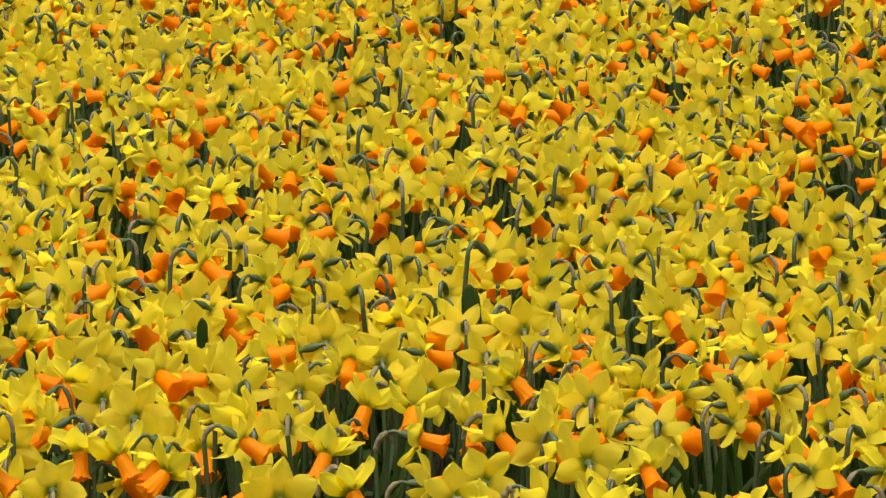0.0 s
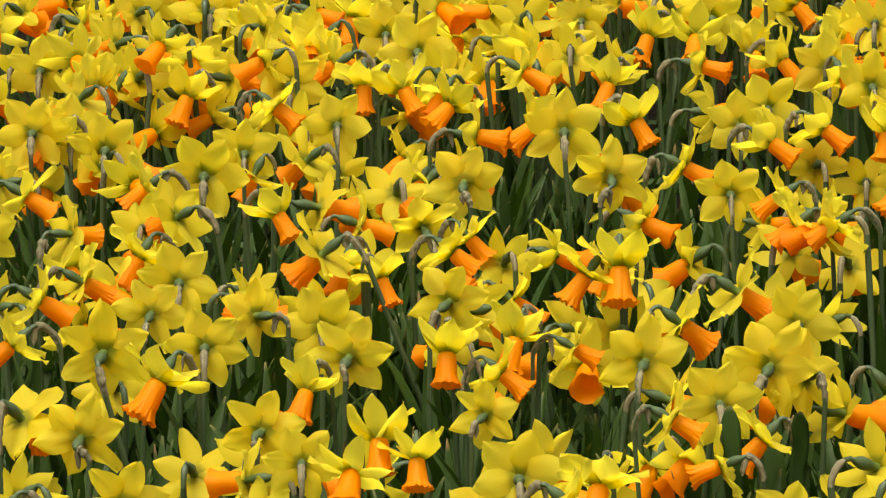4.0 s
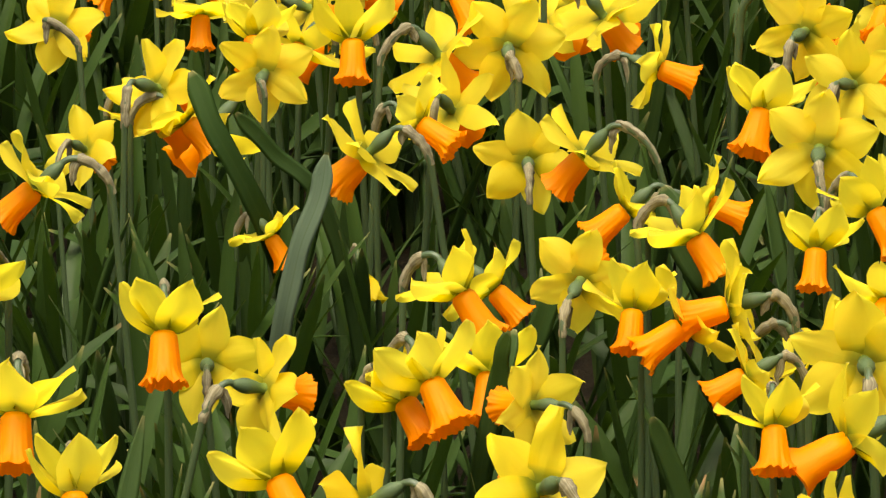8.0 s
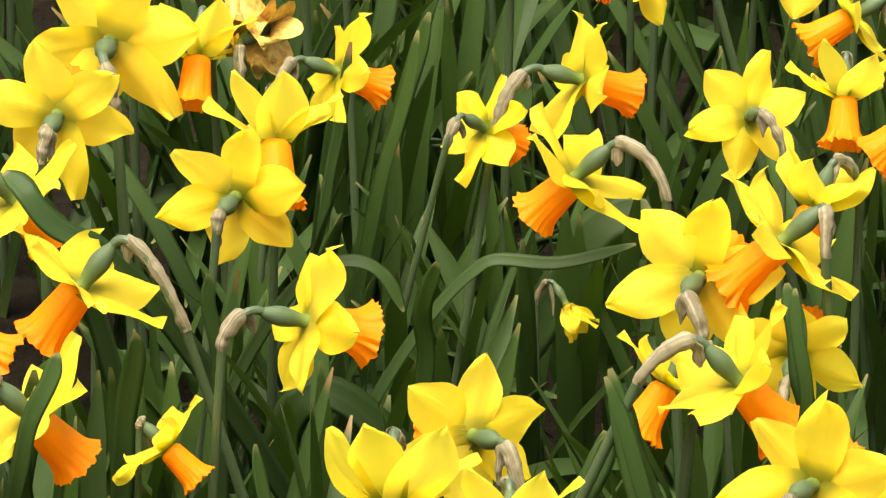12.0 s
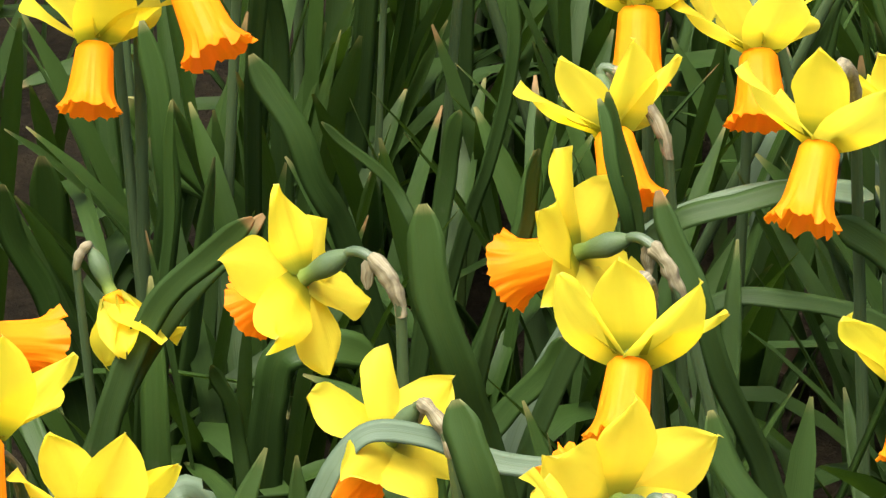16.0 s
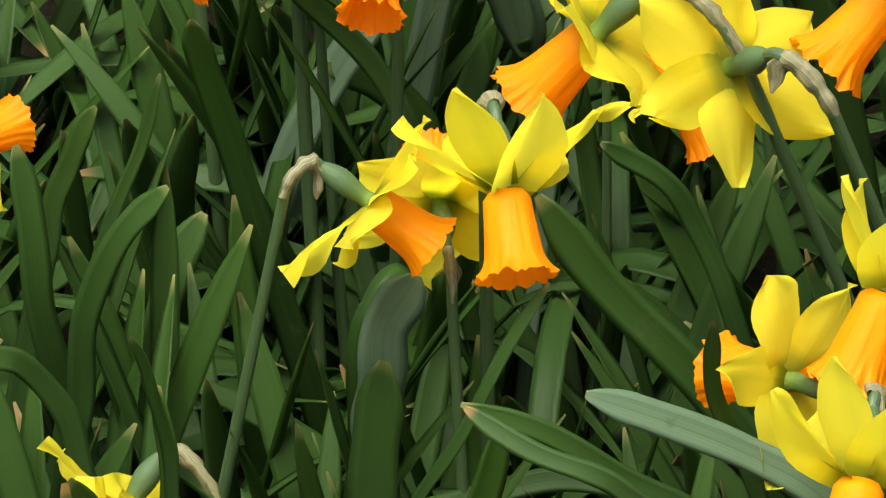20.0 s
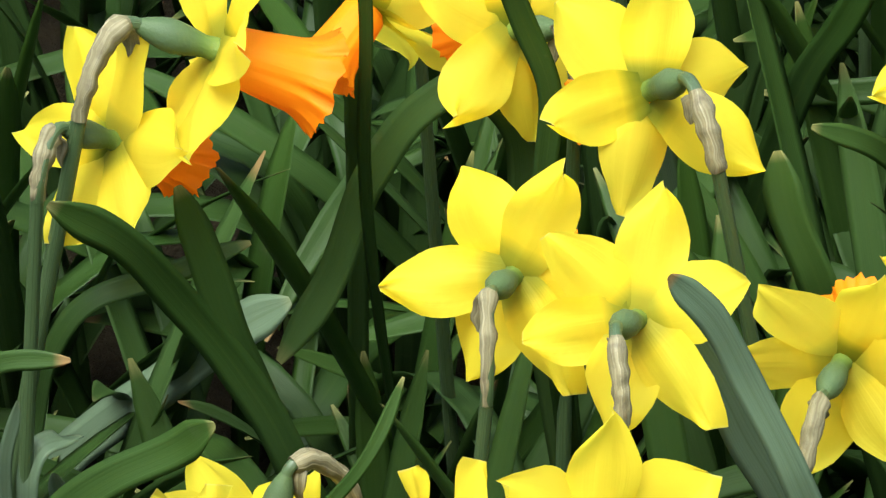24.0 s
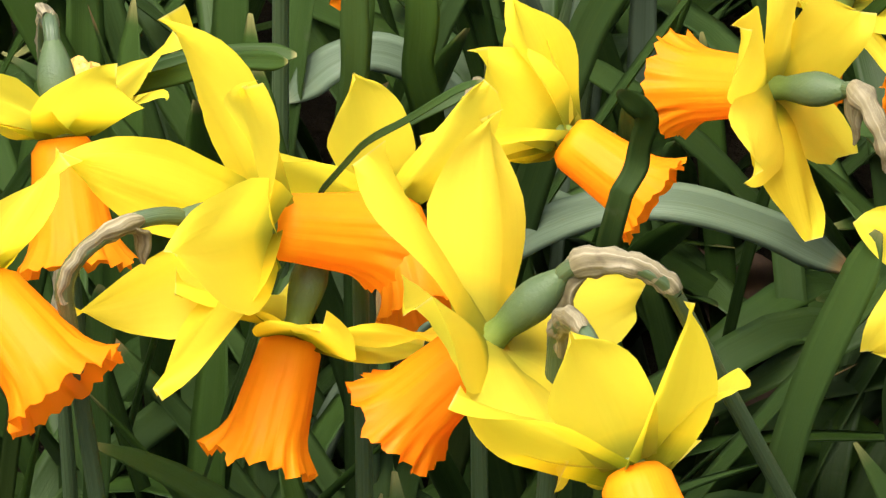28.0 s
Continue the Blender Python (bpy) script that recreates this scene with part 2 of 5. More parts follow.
def leaf_form(length=0.30, width=0.013, lean=8.0, bend=30.0, kink=0.0, twist=20.0, n=14, thick=True, tip=0.5):
    """A strap leaf from the ground up, bending towards x; a shallow channel runs along it."""
    s = np.linspace(0, 1, n)
    a = radians(lean) + radians(bend) * s ** 1.8 + radians(kink) / (1 + np.exp(-(s - 0.62) * 16))
    ds = length / (n - 1)
    x = np.concatenate([[0], np.cumsum(np.sin(a[1:]) * ds)])
    z = np.concatenate([[0], np.cumsum(np.cos(a[1:]) * ds)]) - 0.008
    half = width / 2 * np.minimum(0.62 + 0.5 * np.sin(np.pi * np.clip(s * 0.75 + 0.05, 0, 1)), 1.0) * np.clip((1 - s) / 0.16, 0.02, 1) ** tip
    tw = radians(twist) * s
    rows = []
    ring = [(-1, 0.16), (-0.55, 0.02), (0, -0.07), (0.55, 0.02), (1, 0.16)]
    under = [(0.55, -0.10), (0, -0.22), (-0.55, -0.10)] if thick else []
    for i in range(n):
        t = np.array([np.sin(a[i]), 0, np.cos(a[i])])
        nrm = np.array([-np.cos(a[i]), 0, np.sin(a[i])])
        side = np.array([0.0, 1.0, 0.0])
        sd = side * np.cos(tw[i]) + nrm * np.sin(tw[i])
        nn = nrm * np.cos(tw[i]) - side * np.sin(tw[i])
        c = np.array([x[i], 0, z[i]])
        rows.append([c + half[i] * (p * sd + q * nn) for p, q in ring + under])
    p, q, u, v = grid(np.array(rows), thick)
    k = np.array([b[0] for b in ring + under])
    return p, q, u, np.tile(k, n)


def turn(axis, deg):
    return np.array(Matrix.Rotation(radians(deg), 3, axis))


def mesh_from(name, forms, mats):
    """One mesh of quads from forms, each with the number of its material."""
    pts, quads, along, across, slot = [], [], [], [], []
    base = 0
    for (p, q, u, v), k in forms:
        pts.append(p), quads.append(q + base), along.append(u), across.append(v)
        slot.append(np.full(len(q), k, dtype=np.int32))
        base += len(p)
    pts, quads = np.concatenate(pts), np.concatenate(quads)
    me = bpy.data.meshes.new(name)
    me.vertices.add(len(pts))
    me.vertices.foreach_set("co", pts.astype(np.float32).ravel())
    me.loops.add(quads.size)
    me.loops.foreach_set("vertex_index", quads.astype(np.int32).ravel())
    me.polygons.add(len(quads))
    me.polygons.foreach_set("loop_start", np.arange(0, quads.size, 4, dtype=np.int32))
    me.polygons.foreach_set("material_index", np.concatenate(slot))
    me.polygons.foreach_set("use_smooth", np.ones(len(quads), dtype=bool))
    for key, values in (("along", along), ("across", across)):
        at = me.attributes.new(key, "FLOAT", "POINT")
        at.data.foreach_set("value", np.concatenate(values).astype(np.float32))
    for m in mats:
        me.materials.append(m)
    me.update(calc_edges=True)
    me.validate()
    return me


def part(name, me, parent, m=None, label=""):
    ob = new(name, me)
    ob.parent = parent
    if m is not None:
        ob.matrix_basis = m
    return tagged(ob, label)


def placed(form, rot, at):
    p, q, u, v = form
    return p @ np.asarray(rot).T + np.asarray(at), q, u, v


# ---- shared meshes of the daffodil ----
rnd = np.random.RandomState(4)
PETAL_MESHES = []
for sweep in (0, 12, 24, 36, 50):
    for k in range(4):
        PETAL_MESHES.append(mesh_from("petal", [(petal_form(0.0415 * rnd.uniform(0.94, 1.08), (0.0250, 0.0292)[k % 2] * rnd.uniform(0.93, 1.07), sweep + rnd.uniform(-6, 6),
            rnd.uniform(-0.25, 0.25), rnd.uniform(-0.15, 0.30), rnd.uniform(-0.5, 0.5), rnd.uniform(0.5, 2.0), phase=rnd.uniform(0, 6)), 0)], [PETAL]))
WITHERED_MESHES = [mesh_from("petal", [(petal_form(0.029, 0.0255, 40, rnd.uniform(0.6, 1.2), rnd.uniform(0.6, 1.1), rnd.uniform(-1, 1), 2.5, phase=k), 0)], [WITHERED]) for k in range(4)]
CORONA_MESHES = [mesh_from("corona", [(corona_form(0.033 * rnd.uniform(0.93, 1.08), 0.0086, 0.0150 * rnd.uniform(0.9, 1.1), rnd.uniform(0.55, 1.0), 64, 13, seed=k), 0)], [CORONA]) for k in range(6)]


def ovary_form(n=10):
    s = np.linspace(0, 1, 12)
    x = -0.026 + 0.0265 * s
    r = 0.0024 + 0.0029 * np.sin(np.pi * np.clip(s / 0.84, 0, 1)) ** 1.15 + 0.0017 * np.clip((s - 0.58) / 0.42, 0, 1)
    r[0] = 0.0022
    return tube(np.stack([x, 0 * x, 0 * x], 1), r, n)


def pistil_form():
    return tube([(0.0, 0, 0), (0.001, 0, 0), (0.020, 0, 0), (0.0225, 0, 0), (0.0245, 0, 0), (0.0255, 0, 0)], [0.0008, 0.0016, 0.0010, 0.0011, 0.0022, 0.0006], 8)


OVARY_MESH = mesh_from("ovary", [(ovary_form(), 0)], [OVARY])
PISTIL_MESH = mesh_from("pistil", [(pistil_form(), 0)], [PETAL])
LEAF_MESHES = []
for k in range(18):
    lean, bend, kink = rnd.uniform(2, 24), rnd.uniform(-12, 45), 0.0
    if k % 3 == 2:
        bend, kink = rnd.uniform(20, 50), rnd.uniform(60, 110)
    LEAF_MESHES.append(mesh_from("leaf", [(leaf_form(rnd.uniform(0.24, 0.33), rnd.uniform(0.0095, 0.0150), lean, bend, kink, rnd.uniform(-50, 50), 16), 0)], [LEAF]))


def frame_of(heading, nod, spin):
    """The flower's turn: its axis points along heading (degrees from x towards y), raised by nod."""
    return turn("Z", heading) @ turn("Y", -nod) @ turn("X", spin)


def crumple(form, amount, scale):
    """Moves the points of a dry papery form a little, unevenly."""
    p, q, u, v = form
    shift = np.array([noise.noise_vector(Vector(k * scale)) for k in p])
    return p + amount * shift, q, u, v


def neck_path(c, axis, size, n=9, drop=0.024, reach=0.030, joint=None, foot=None):
    """From the ovary's end over the bend to the joint where the stem begins."""
    h = np.array([-axis[0], -axis[1], 0.0])
    h /= max(np.linalg.norm(h), 1e-6)
    p0 = c - axis * 0.0245 * size
    p3 = p0 + h * reach * size + np.array([0, 0, -drop * size]) if joint is None else np.array(joint)
    up = np.array([0, 0, 1.0]) if foot is None else p3 - np.array([*foot, 0])
    gap = np.linalg.norm(p3 - p0)
    p1, p2 = p0 - axis * 0.28 * gap + np.array([0, 0, 0.004 * size]), p3 + up / np.linalg.norm(up) * 0.48 * gap
    s = np.linspace(0, 1, n)[:, None]
    return (1 - s) ** 3 * p0 + 3 * s * (1 - s) ** 2 * p1 + 3 * s * s * (1 - s) * p2 + s ** 3 * p3


def stem_path(joint, base, n=8, bow=0.0):
    s = np.linspace(0, 1, n)[:, None]
    side = np.array([base[1] - joint[1] + 0.01, joint[0] - base[0] + 0.01, 0])
    return (1 - s) * joint + s * np.asarray(base) + np.sin(np.pi * s) * side * bow


# ---- the daffodils ----
LABELS = ("yellow daffodil with an orange trumpet on a green stem",
          "yellow daffodil, green ovary and dry spathe behind its petals",
          "nodding yellow daffodil with swept-back petals and frilled orange trumpet",
          "withered daffodil with shrivelled brown-edged petals on a green stem",
          "small late yellow daffodil still half open on a green stem")
made = random.Random(11)
LABELS += ("faded daffodil with a swollen green seed pod and papery tip",
           "large yellow daffodil, green ovary and dry spathe behind its petals")


def daffodil(x, y, z, heading, nod, size=1.0, sweep=20, kind=0, leaves=2, spin=None, joint=None, foot=None):
    """A plant whose flower has its centre at x, y, z; heading and nod turn the trumpet. kind: 0 open, 3 withered, 4 half open."""
    spin = made.uniform(0, 60) if spin is None else spin
    r = frame_of(heading, nod, spin)
    c = np.array([x, y, z])
    axis = r[:, 0]
    neck = neck_path(c, axis, size, 14, made.uniform(0.018, 0.030), made.uniform(0.020, 0.032), joint, foot)
    if kind == 5:
        neck = c - axis * 0.0245 * size - np.linspace(0, 0.05, 14)[:, None] * axis
    joint = neck[-1]
    base = np.array([joint[0] + made.uniform(-0.02, 0.02), joint[1] + made.uniform(-0.02, 0.02), -0.01])
    if foot is not None:
        base[:2] = foot
    plant = new("daffodil")
    plant.empty_display_size = 0.02
    plant.location = (base[0], base[1], 0)
    away = axis @ np.array([x, y, z - EYE[2]]) > 0.45 * np.linalg.norm([x, y, z - EYE[2]])
    label = LABELS[kind] if kind else LABELS[1] if away else LABELS[2] if nod < -35 else LABELS[0]
    tagged(plant, label, "daffodil", "daffodils in the bed")
    off = np.array([base[0], base[1], 0])
    stem = mesh_from("stem", [(tube(stem_path(joint, base, 8, made.uniform(-0.06, 0.06)) - off, np.linspace(0.0026, 0.0034, 8) * size, 10, 0.8), 0)], [STEM])
    part("stem", stem, plant)
    part("neck", mesh_from("neck", [(tube(neck - off, np.linspace(0.0023, 0.0025, 14) * size, 8), 0)], [STEM]), plant)
    a = made.choice((2, 3, 4, 5))
    sp = neck[a:] - off
    wide = np.linspace(0.0046, 0.0031, len(sp)) * size
    wide = wide * np.array([made.uniform(0.82, 1.15) for _ in wide])
    wide[0] = 0.0030 * size
    flapdir = neck[a] - neck[a + 1] + np.array([made.uniform(-0.004, 0.004), made.uniform(-0.004, 0.004), -0.010])
    long = made.uniform(0.2, 1.0)
    flap = np.array([sp[1], sp[0] + flapdir * 0.4, sp[0] + flapdir * 0.8 + [0, 0, -0.005 * long], sp[0] + flapdir * 0.9 + [0, 0, -0.013 * long]])
    wide[-1] = 0.0029 * size
    s0, s1 = np.linspace(0, 1, len(sp)), np.linspace(0, 1, 22)
    sp = np.stack([np.interp(s1, s0, sp[:, k]) for k in range(3)], 1)
    sleeve = crumple(tube(sp, np.interp(s1, s0, wide), 14, made.uniform(0.55, 0.95)), 0.0010 * size, 240.0)
    f0, f1 = np.linspace(0, 1, 4), np.linspace(0, 1, 12)
    flap = np.stack([np.interp(f1, f0, flap[:, k]) for k in range(3)], 1)
    tongue = crumple(tube(flap, np.interp(f1, f0, np.array([0.0032, 0.0040, 0.0028, 0.0005])) * size, 10, 0.22), 0.0015 * size, 200.0)
    part("spathe", mesh_from("spathe", [(sleeve, 0), (tongue, 0)], [SPATHE]), plant, label="dry papery brown spathe")
    head = Matrix.Translation(Vector(c - off)) @ Matrix([list(q) for q in r]).to_4x4() @ Matrix.Diagonal((size, size, size, 1))
    part("ovary", OVARY_MESH, plant, head)
    if kind not in (3, 5):
        crown = part("corona", made.choice(CORONA_MESHES), plant, head @ Matrix.Rotation(made.uniform(0, 6), 4, "X") @ Matrix.Diagonal((0.7, 0.7, 0.7, 1) if kind == 4 else (1, 1, 1, 1)), "frilled orange trumpet")
        part("pistil", PISTIL_MESH, crown)
    row = min(4, max(0, round(sweep / 12)))
    for k in range(6):
        me = made.choice(WITHERED_MESHES) if kind in (3, 5) else PETAL_MESHES[row * 4 + 2 * made.randrange(2) + k % 2]
        m = head @ Matrix.Rotation(radians(60 * k + made.uniform(-6, 6)), 4, "X") @ Matrix.Rotation(radians(made.uniform(-9, 9)), 4, "Y") @ Matrix.Translation((0.0006 if k % 2 else -0.0006, 0, 0))
        if kind == 4:
            m = m @ Matrix.Rotation(radians(made.uniform(52, 66)), 4, "Y")
        if kind == 6:
            m = m @ Matrix.Diagonal((1.32, 1.15, 1.32, 1))
        if kind == 5:
            m = m @ Matrix.Translation((-0.004, 0, 0)) @ Matrix.Rotation(radians(75), 4, "Y") @ Matrix.Diagonal((0.42, 0.42, 0.42, 1))
        part("petal", me, plant, m)
    for k in range(leaves):
        m = Matrix.Translation((made.uniform(-0.018, 0.018), made.uniform(-0.018, 0.018), 0)) @ Matrix.Rotation(made.uniform(0, 6.28), 4, "Z") @ Matrix.Diagonal((1, 1, made.uniform(0.8, 1.0), 1))
        part("leaf", made.choice(LEAF_MESHES), plant, m)
    return plant


def foliage(x, y, leaves, tall=1.0):
    tuft = new("daffodil_tuft")
    tuft.empty_display_size = 0.02
    tuft.location = (x, y, 0)
    tagged(tuft, "tuft of blue-green strap leaves of a daffodil without a flower", "foliage", "leaf tufts in the bed")
    for k in range(leaves):
        m = Matrix.Translation((made.uniform(-0.02, 0.02), made.uniform(-0.02, 0.02), 0)) @ Matrix.Rotation(made.uniform(0, 6.28), 4, "Z") @ Matrix.Diagonal((1, 1, tall * made.uniform(0.75, 1.0), 1))
        part("leaf", made.choice(LEAF_MESHES), tuft, m)
    return tuft


def strap(width, *points, pale=False):
    """A single conspicuous leaf that runs from the ground through a few places to its tip."""
    pts = np.array(points)
    k = len(pts)
    t = np.concatenate([[0], np.cumsum(np.linalg.norm(np.diff(pts, axis=0), axis=1) ** 0.7)])
    slope = np.gradient(pts, t, axis=0)
    path = []
    for i in range(k - 1):
        h = t[i + 1] - t[i]
        for s in np.linspace(0, 1, 10)[:-1]:
            path.append((1 + 2 * s) * (1 - s) ** 2 * pts[i] + s * (1 - s) ** 2 * h * slope[i] + s * s * (3 - 2 * s) * pts[i + 1] + s * s * (s - 1) * h * slope[i + 1])
    path = np.array(path + [pts[-1]])
    n = len(path)
    # deeper in the bed the leaf wanders a little out of its plane
    u = np.linspace(0, 1, n)
    path[:, 1] += made.uniform(-0.02, 0.02) * np.sin(np.pi * u)
    path[:, 0] += 0.0012 * np.sin(made.uniform(9, 16) * u + made.uniform(0, 6)) * u
    tan = np.gradient(path, axis=0)
    tan /= np.linalg.norm(tan, axis=1)[:, None]
    face = np.array([made.uniform(-0.35, 0.35), -0.75, 0.65])
    half = width / 2 * np.minimum(0.75 + 0.6 * np.sin(np.pi * np.clip(u * 0.8, 0, 1)), 1.0) * np.clip((1 - u) / 0.10, 0.05, 1) ** 0.5 * (1 + 0.035 * np.sin(23 * u + made.uniform(0, 6)))
    ring = [(-1, 0.14), (-0.55, 0.02), (0, -0.06), (0.55, 0.02), (1, 0.14), (0.55, -0.09), (0, -0.18), (-0.55, -0.09)]
    rows = []
    roll = made.uniform(-0.35, 0.35)
    for i in range(n):
        side = np.cross(tan[i], face)
        side /= np.linalg.norm(side)
        nrm = np.cross(side, tan[i])
        a = roll * (u[i] - 0.3)
        sd, nn = side * np.cos(a) + nrm * np.sin(a), nrm * np.cos(a) - side * np.sin(a)
        rows.append([path[i] + half[i] * (p * sd + q * nn) for p, q in ring])
    p, q, uu, vv = grid(np.array(rows), True)
    foot = np.array([pts[0][0], pts[0][1], 0.0])
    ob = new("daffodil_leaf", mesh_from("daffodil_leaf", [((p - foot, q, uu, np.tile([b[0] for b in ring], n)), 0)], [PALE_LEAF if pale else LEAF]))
    ob.location = foot
    arched = pts[-1][2] < pts[:, 2].max() - 0.02
    return tagged(ob, "pale grey-green waxy strap leaf in the daffodil bed" if pale else "broad green strap leaf arching over in the daffodil bed" if arched else "long upright green strap leaf standing in the daffodil bed", "leaf", "leaves in the bed")


# ---- ground ----
def build_ground():
    bm = bmesh.new()
    bmesh.ops.create_grid(bm, x_segments=60, y_segments=60, size=1.0)
    for v in bm.verts:
        v.co.x, v.co.y = 600 * v.co.x * abs(v.co.x) ** 3, 600 * v.co.y * abs(v.co.y) ** 3 + 4
        if abs(v.co.x) < 6:
            v.co.z = 0.012 * noise.noise((v.co.x * 3, v.co.y * 3, 0)) - 0.006
    me = bpy.data.meshes.new("ground")
    bm.to_mesh(me)
    bm.free()
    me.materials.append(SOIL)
    for p in me.polygons:
        p.use_smooth = True
    return tagged(new("ground", me), "dark brown soil of the flower bed", "ground", kind="structure")


build_ground()


# ---- where the bed is looked at: its line runs away from the viewer and swings aside close by ----
def middle(y):
    return float(np.interp(y, [1.0, 1.25, 1.36, 1.5, 1.62, 1.95, 2.3, 3.0, 5.2, 6.7, 8.6, 14], [-0.62, -0.60, -0.56, -0.47, -0.43, -0.41, -0.38, -0.34, -0.31, -0.25, 0.0, 0.0]))


def half_width(y):
    return 0.0725 * math.hypot(y, 1.155)


# ---- the far and side parts of the bed, joined ----
def far_flower(rs, c, heading, nod, size, sweep, detail):
    """All forms of one plant of the far field."""
    r = frame_of(heading, nod, rs.uniform(0, 60))
    forms = []
    nu, nv = (6, 4) if detail else (5, 3)
    for k in range(6):
        f = petal_form(0.0395 * rs.uniform(0.90, 1.08), 0.0210 * rs.uniform(0.82, 1.12), sweep + rs.uniform(-15, 15), rs.uniform(-0.3, 0.4), rs.uniform(0.0, 0.6), rs.uniform(-0.7, 0.7), 0.8, nu + 1, nv, rs.uniform(0, 6))
        forms.append((placed(f, size * r @ turn("X", 60 * k + rs.uniform(-6, 6)), c), 0))
    forms.append((placed(corona_form(0.033, 0.0088, 0.0146 * rs.uniform(0.9, 1.1), 1.0, 14, 5, rs.randint(1000)), size * r, c), 1))
    forms.append((placed(ovary_form(6), size * r, c), 3))
    neck = neck_path(c, r[:, 0], size, 7, rs.uniform(0.012, 0.024), rs.uniform(0.014, 0.024))
    base = np.array([neck[-1][0] + rs.uniform(-0.04, 0.04), neck[-1][1] + rs.uniform(-0.04, 0.04), -0.01])
    forms.append((tube(neck[2:], np.array([0.0018, 0.0034, 0.0032, 0.0030, 0.0028]) * size, 6), 4 if rs.rand() < 0.6 else 2))
    forms.append((tube(neck[:3], np.full(3, 0.0022) * size, 5), 2))
    forms.append((tube(stem_path(neck[-1], base, 4), np.full(4, 0.0030) * size, 6), 2))
    return forms, base


def far_leaf(rs, x, y, tall, n=7):
    bend, kink = rs.uniform(-5, 35), 0.0
    if rs.rand() < 0.2:
        bend, kink = rs.uniform(20, 50), rs.uniform(50, 100)
    f = leaf_form(rs.uniform(0.24, 0.33) * tall, rs.uniform(0.0095, 0.014), rs.uniform(2, 24), bend, kink, rs.uniform(-50, 50), n, False)
    return placed(f, turn("Z", rs.uniform(0, 360)), (x, y, 0)), 5


FIELD_MATS = [PETALS, CORONAS, STEM, OVARY, SPATHE, LEAVES]


def field(name, seed, y0, y1, inside, density, per_plant, detail, heads=True, label="", tall=1.0, low=0.0):
    rs = np.random.RandomState(seed)
    forms, taken = [], []
    y = y0
    wide = half_width(y1) + 0.4
    tries = int((y1 - y0) * 2 * wide * density * 1.6)
    clumps = [(middle(b) + rs.uniform(-wide, wide), b) for b in rs.uniform(y0, y1, int((y1 - y0) * 2 * wide * 60))]
    for _ in range(tries):
        y = rs.uniform(y0, y1)
        x = middle(y) + rs.uniform(-wide, wide)
        if not heads:
            # leaves stand in clumps, with gaps between them
            k = rs.randint(len(clumps))
            x, y = clumps[k][0] + rs.normal(0, 0.022), clumps[k][1] + rs.normal(0, 0.022)
        if not inside(x, y):
            continue
        if heads:
            if any((x - a) ** 2 + (y - b) ** 2 < 0.045 ** 2 for a, b in taken[-400:]):
                continue
            taken.append((x, y))
            z = 0.315 - low + rs.normal(0, 0.022)
            heading = rs.normal(85, 60) if rs.rand() < 0.38 else rs.uniform(0, 360)
            f, b = far_flower(rs, np.array([x, y, z]), heading, rs.normal(-27, 12) - 14 * max(0.0, -math.sin(radians(heading))), rs.uniform(0.92, 1.12), rs.uniform(0, 40), detail)
            forms += f
            x, y = b[0], b[1]
        for k in range(per_plant):
            forms.append(far_leaf(rs, x + rs.uniform(-0.03, 0.03), y + rs.uniform(-0.03, 0.03), tall, 10 if detail else 7))
    ob = new(name, mesh_from(name, forms, FIELD_MATS))
    return tagged(ob, label, "flower bed", kind="stuff")


def core(x, y):
    return abs(x - middle(y)) < half_width(y) + 0.05


field("daffodil_field", 3, 6.9, 15.0, lambda x, y: abs(x - middle(y)) < half_width(y) + 0.35, 80, 2, True,
      label="dense bed of yellow daffodils with orange trumpets and green leaves")
field("daffodil_bed_edge", 5, 0.7, 6.9, lambda x, y: half_width(y) + (0.17 if y < 2.4 else 0.06) < abs(x - middle(y)) < half_width(y) + 0.4 and y > 1.0, 70, 3, True,
      label="yellow daffodils with orange trumpets crowding the bed")
def between(x, y):
    """Between the tall flowers, but for a few dark hollows of the bed."""
    return core(x, y) and all((x - a) ** 2 + ((y - b) * 0.4) ** 2 > 0.006 for a, b in ((-0.01, 4.92), (-0.05, 4.77), (0.02, 6.51), (-0.28, 6.79)))


field("daffodil_understorey", 9, 4.3, 6.95, between, 30, 1, True, label="yellow daffodils standing lower between the taller ones", low=0.035)
field("daffodil_foliage", 6, 2.4, 6.9, core, 170, 3, True, heads=False, label="blue-green strap leaves between the daffodils", tall=0.88)

# ---- leaf tufts close by ----
ts = np.random.RandomState(8)
count = 0
while count < 215:
    y = ts.uniform(1.05, 2.45)
    x = middle(y) + ts.uniform(-0.55, 0.4)
    if -half_width(y) - 0.30 < x - middle(y) < half_width(y) + 0.10:
        count += 1
        foliage(x, y, 8, ts.choice((0.58, 0.72, 0.88)))

# ---- the daffodils that can be told apart ----
daffodil(-0.556, 1.144, 0.365, 44, -22, 1.05, 34, 6, spin=10, joint=(-0.595, 1.098, 0.362), foot=(-0.567, 1.117))
daffodil(-0.489, 1.143, 0.350, -150, -48, 1.08, 10, 6, spin=20, joint=(-0.444, 1.160, 0.369), foot=(-0.330, 1.271))
daffodil(-0.431, 1.101, 0.360, -47, -28, 1.10, 36)
daffodil(-0.548, 1.142, 0.330, -89, -48, 1.00, 12)
daffodil(-0.641, 1.186, 0.335, -57, -46, 1.05, 24)
daffodil(-0.620, 1.096, 0.360, -21, -29, 1.12, 30)
daffodil(-0.554, 1.218, 0.315, -45, -31, 1.00, 36, joint=(-0.569, 1.233, 0.325))
daffodil(-0.520, 1.266, 0.315, -6, -21, 0.98, 46, joint=(-0.547, 1.262, 0.319))
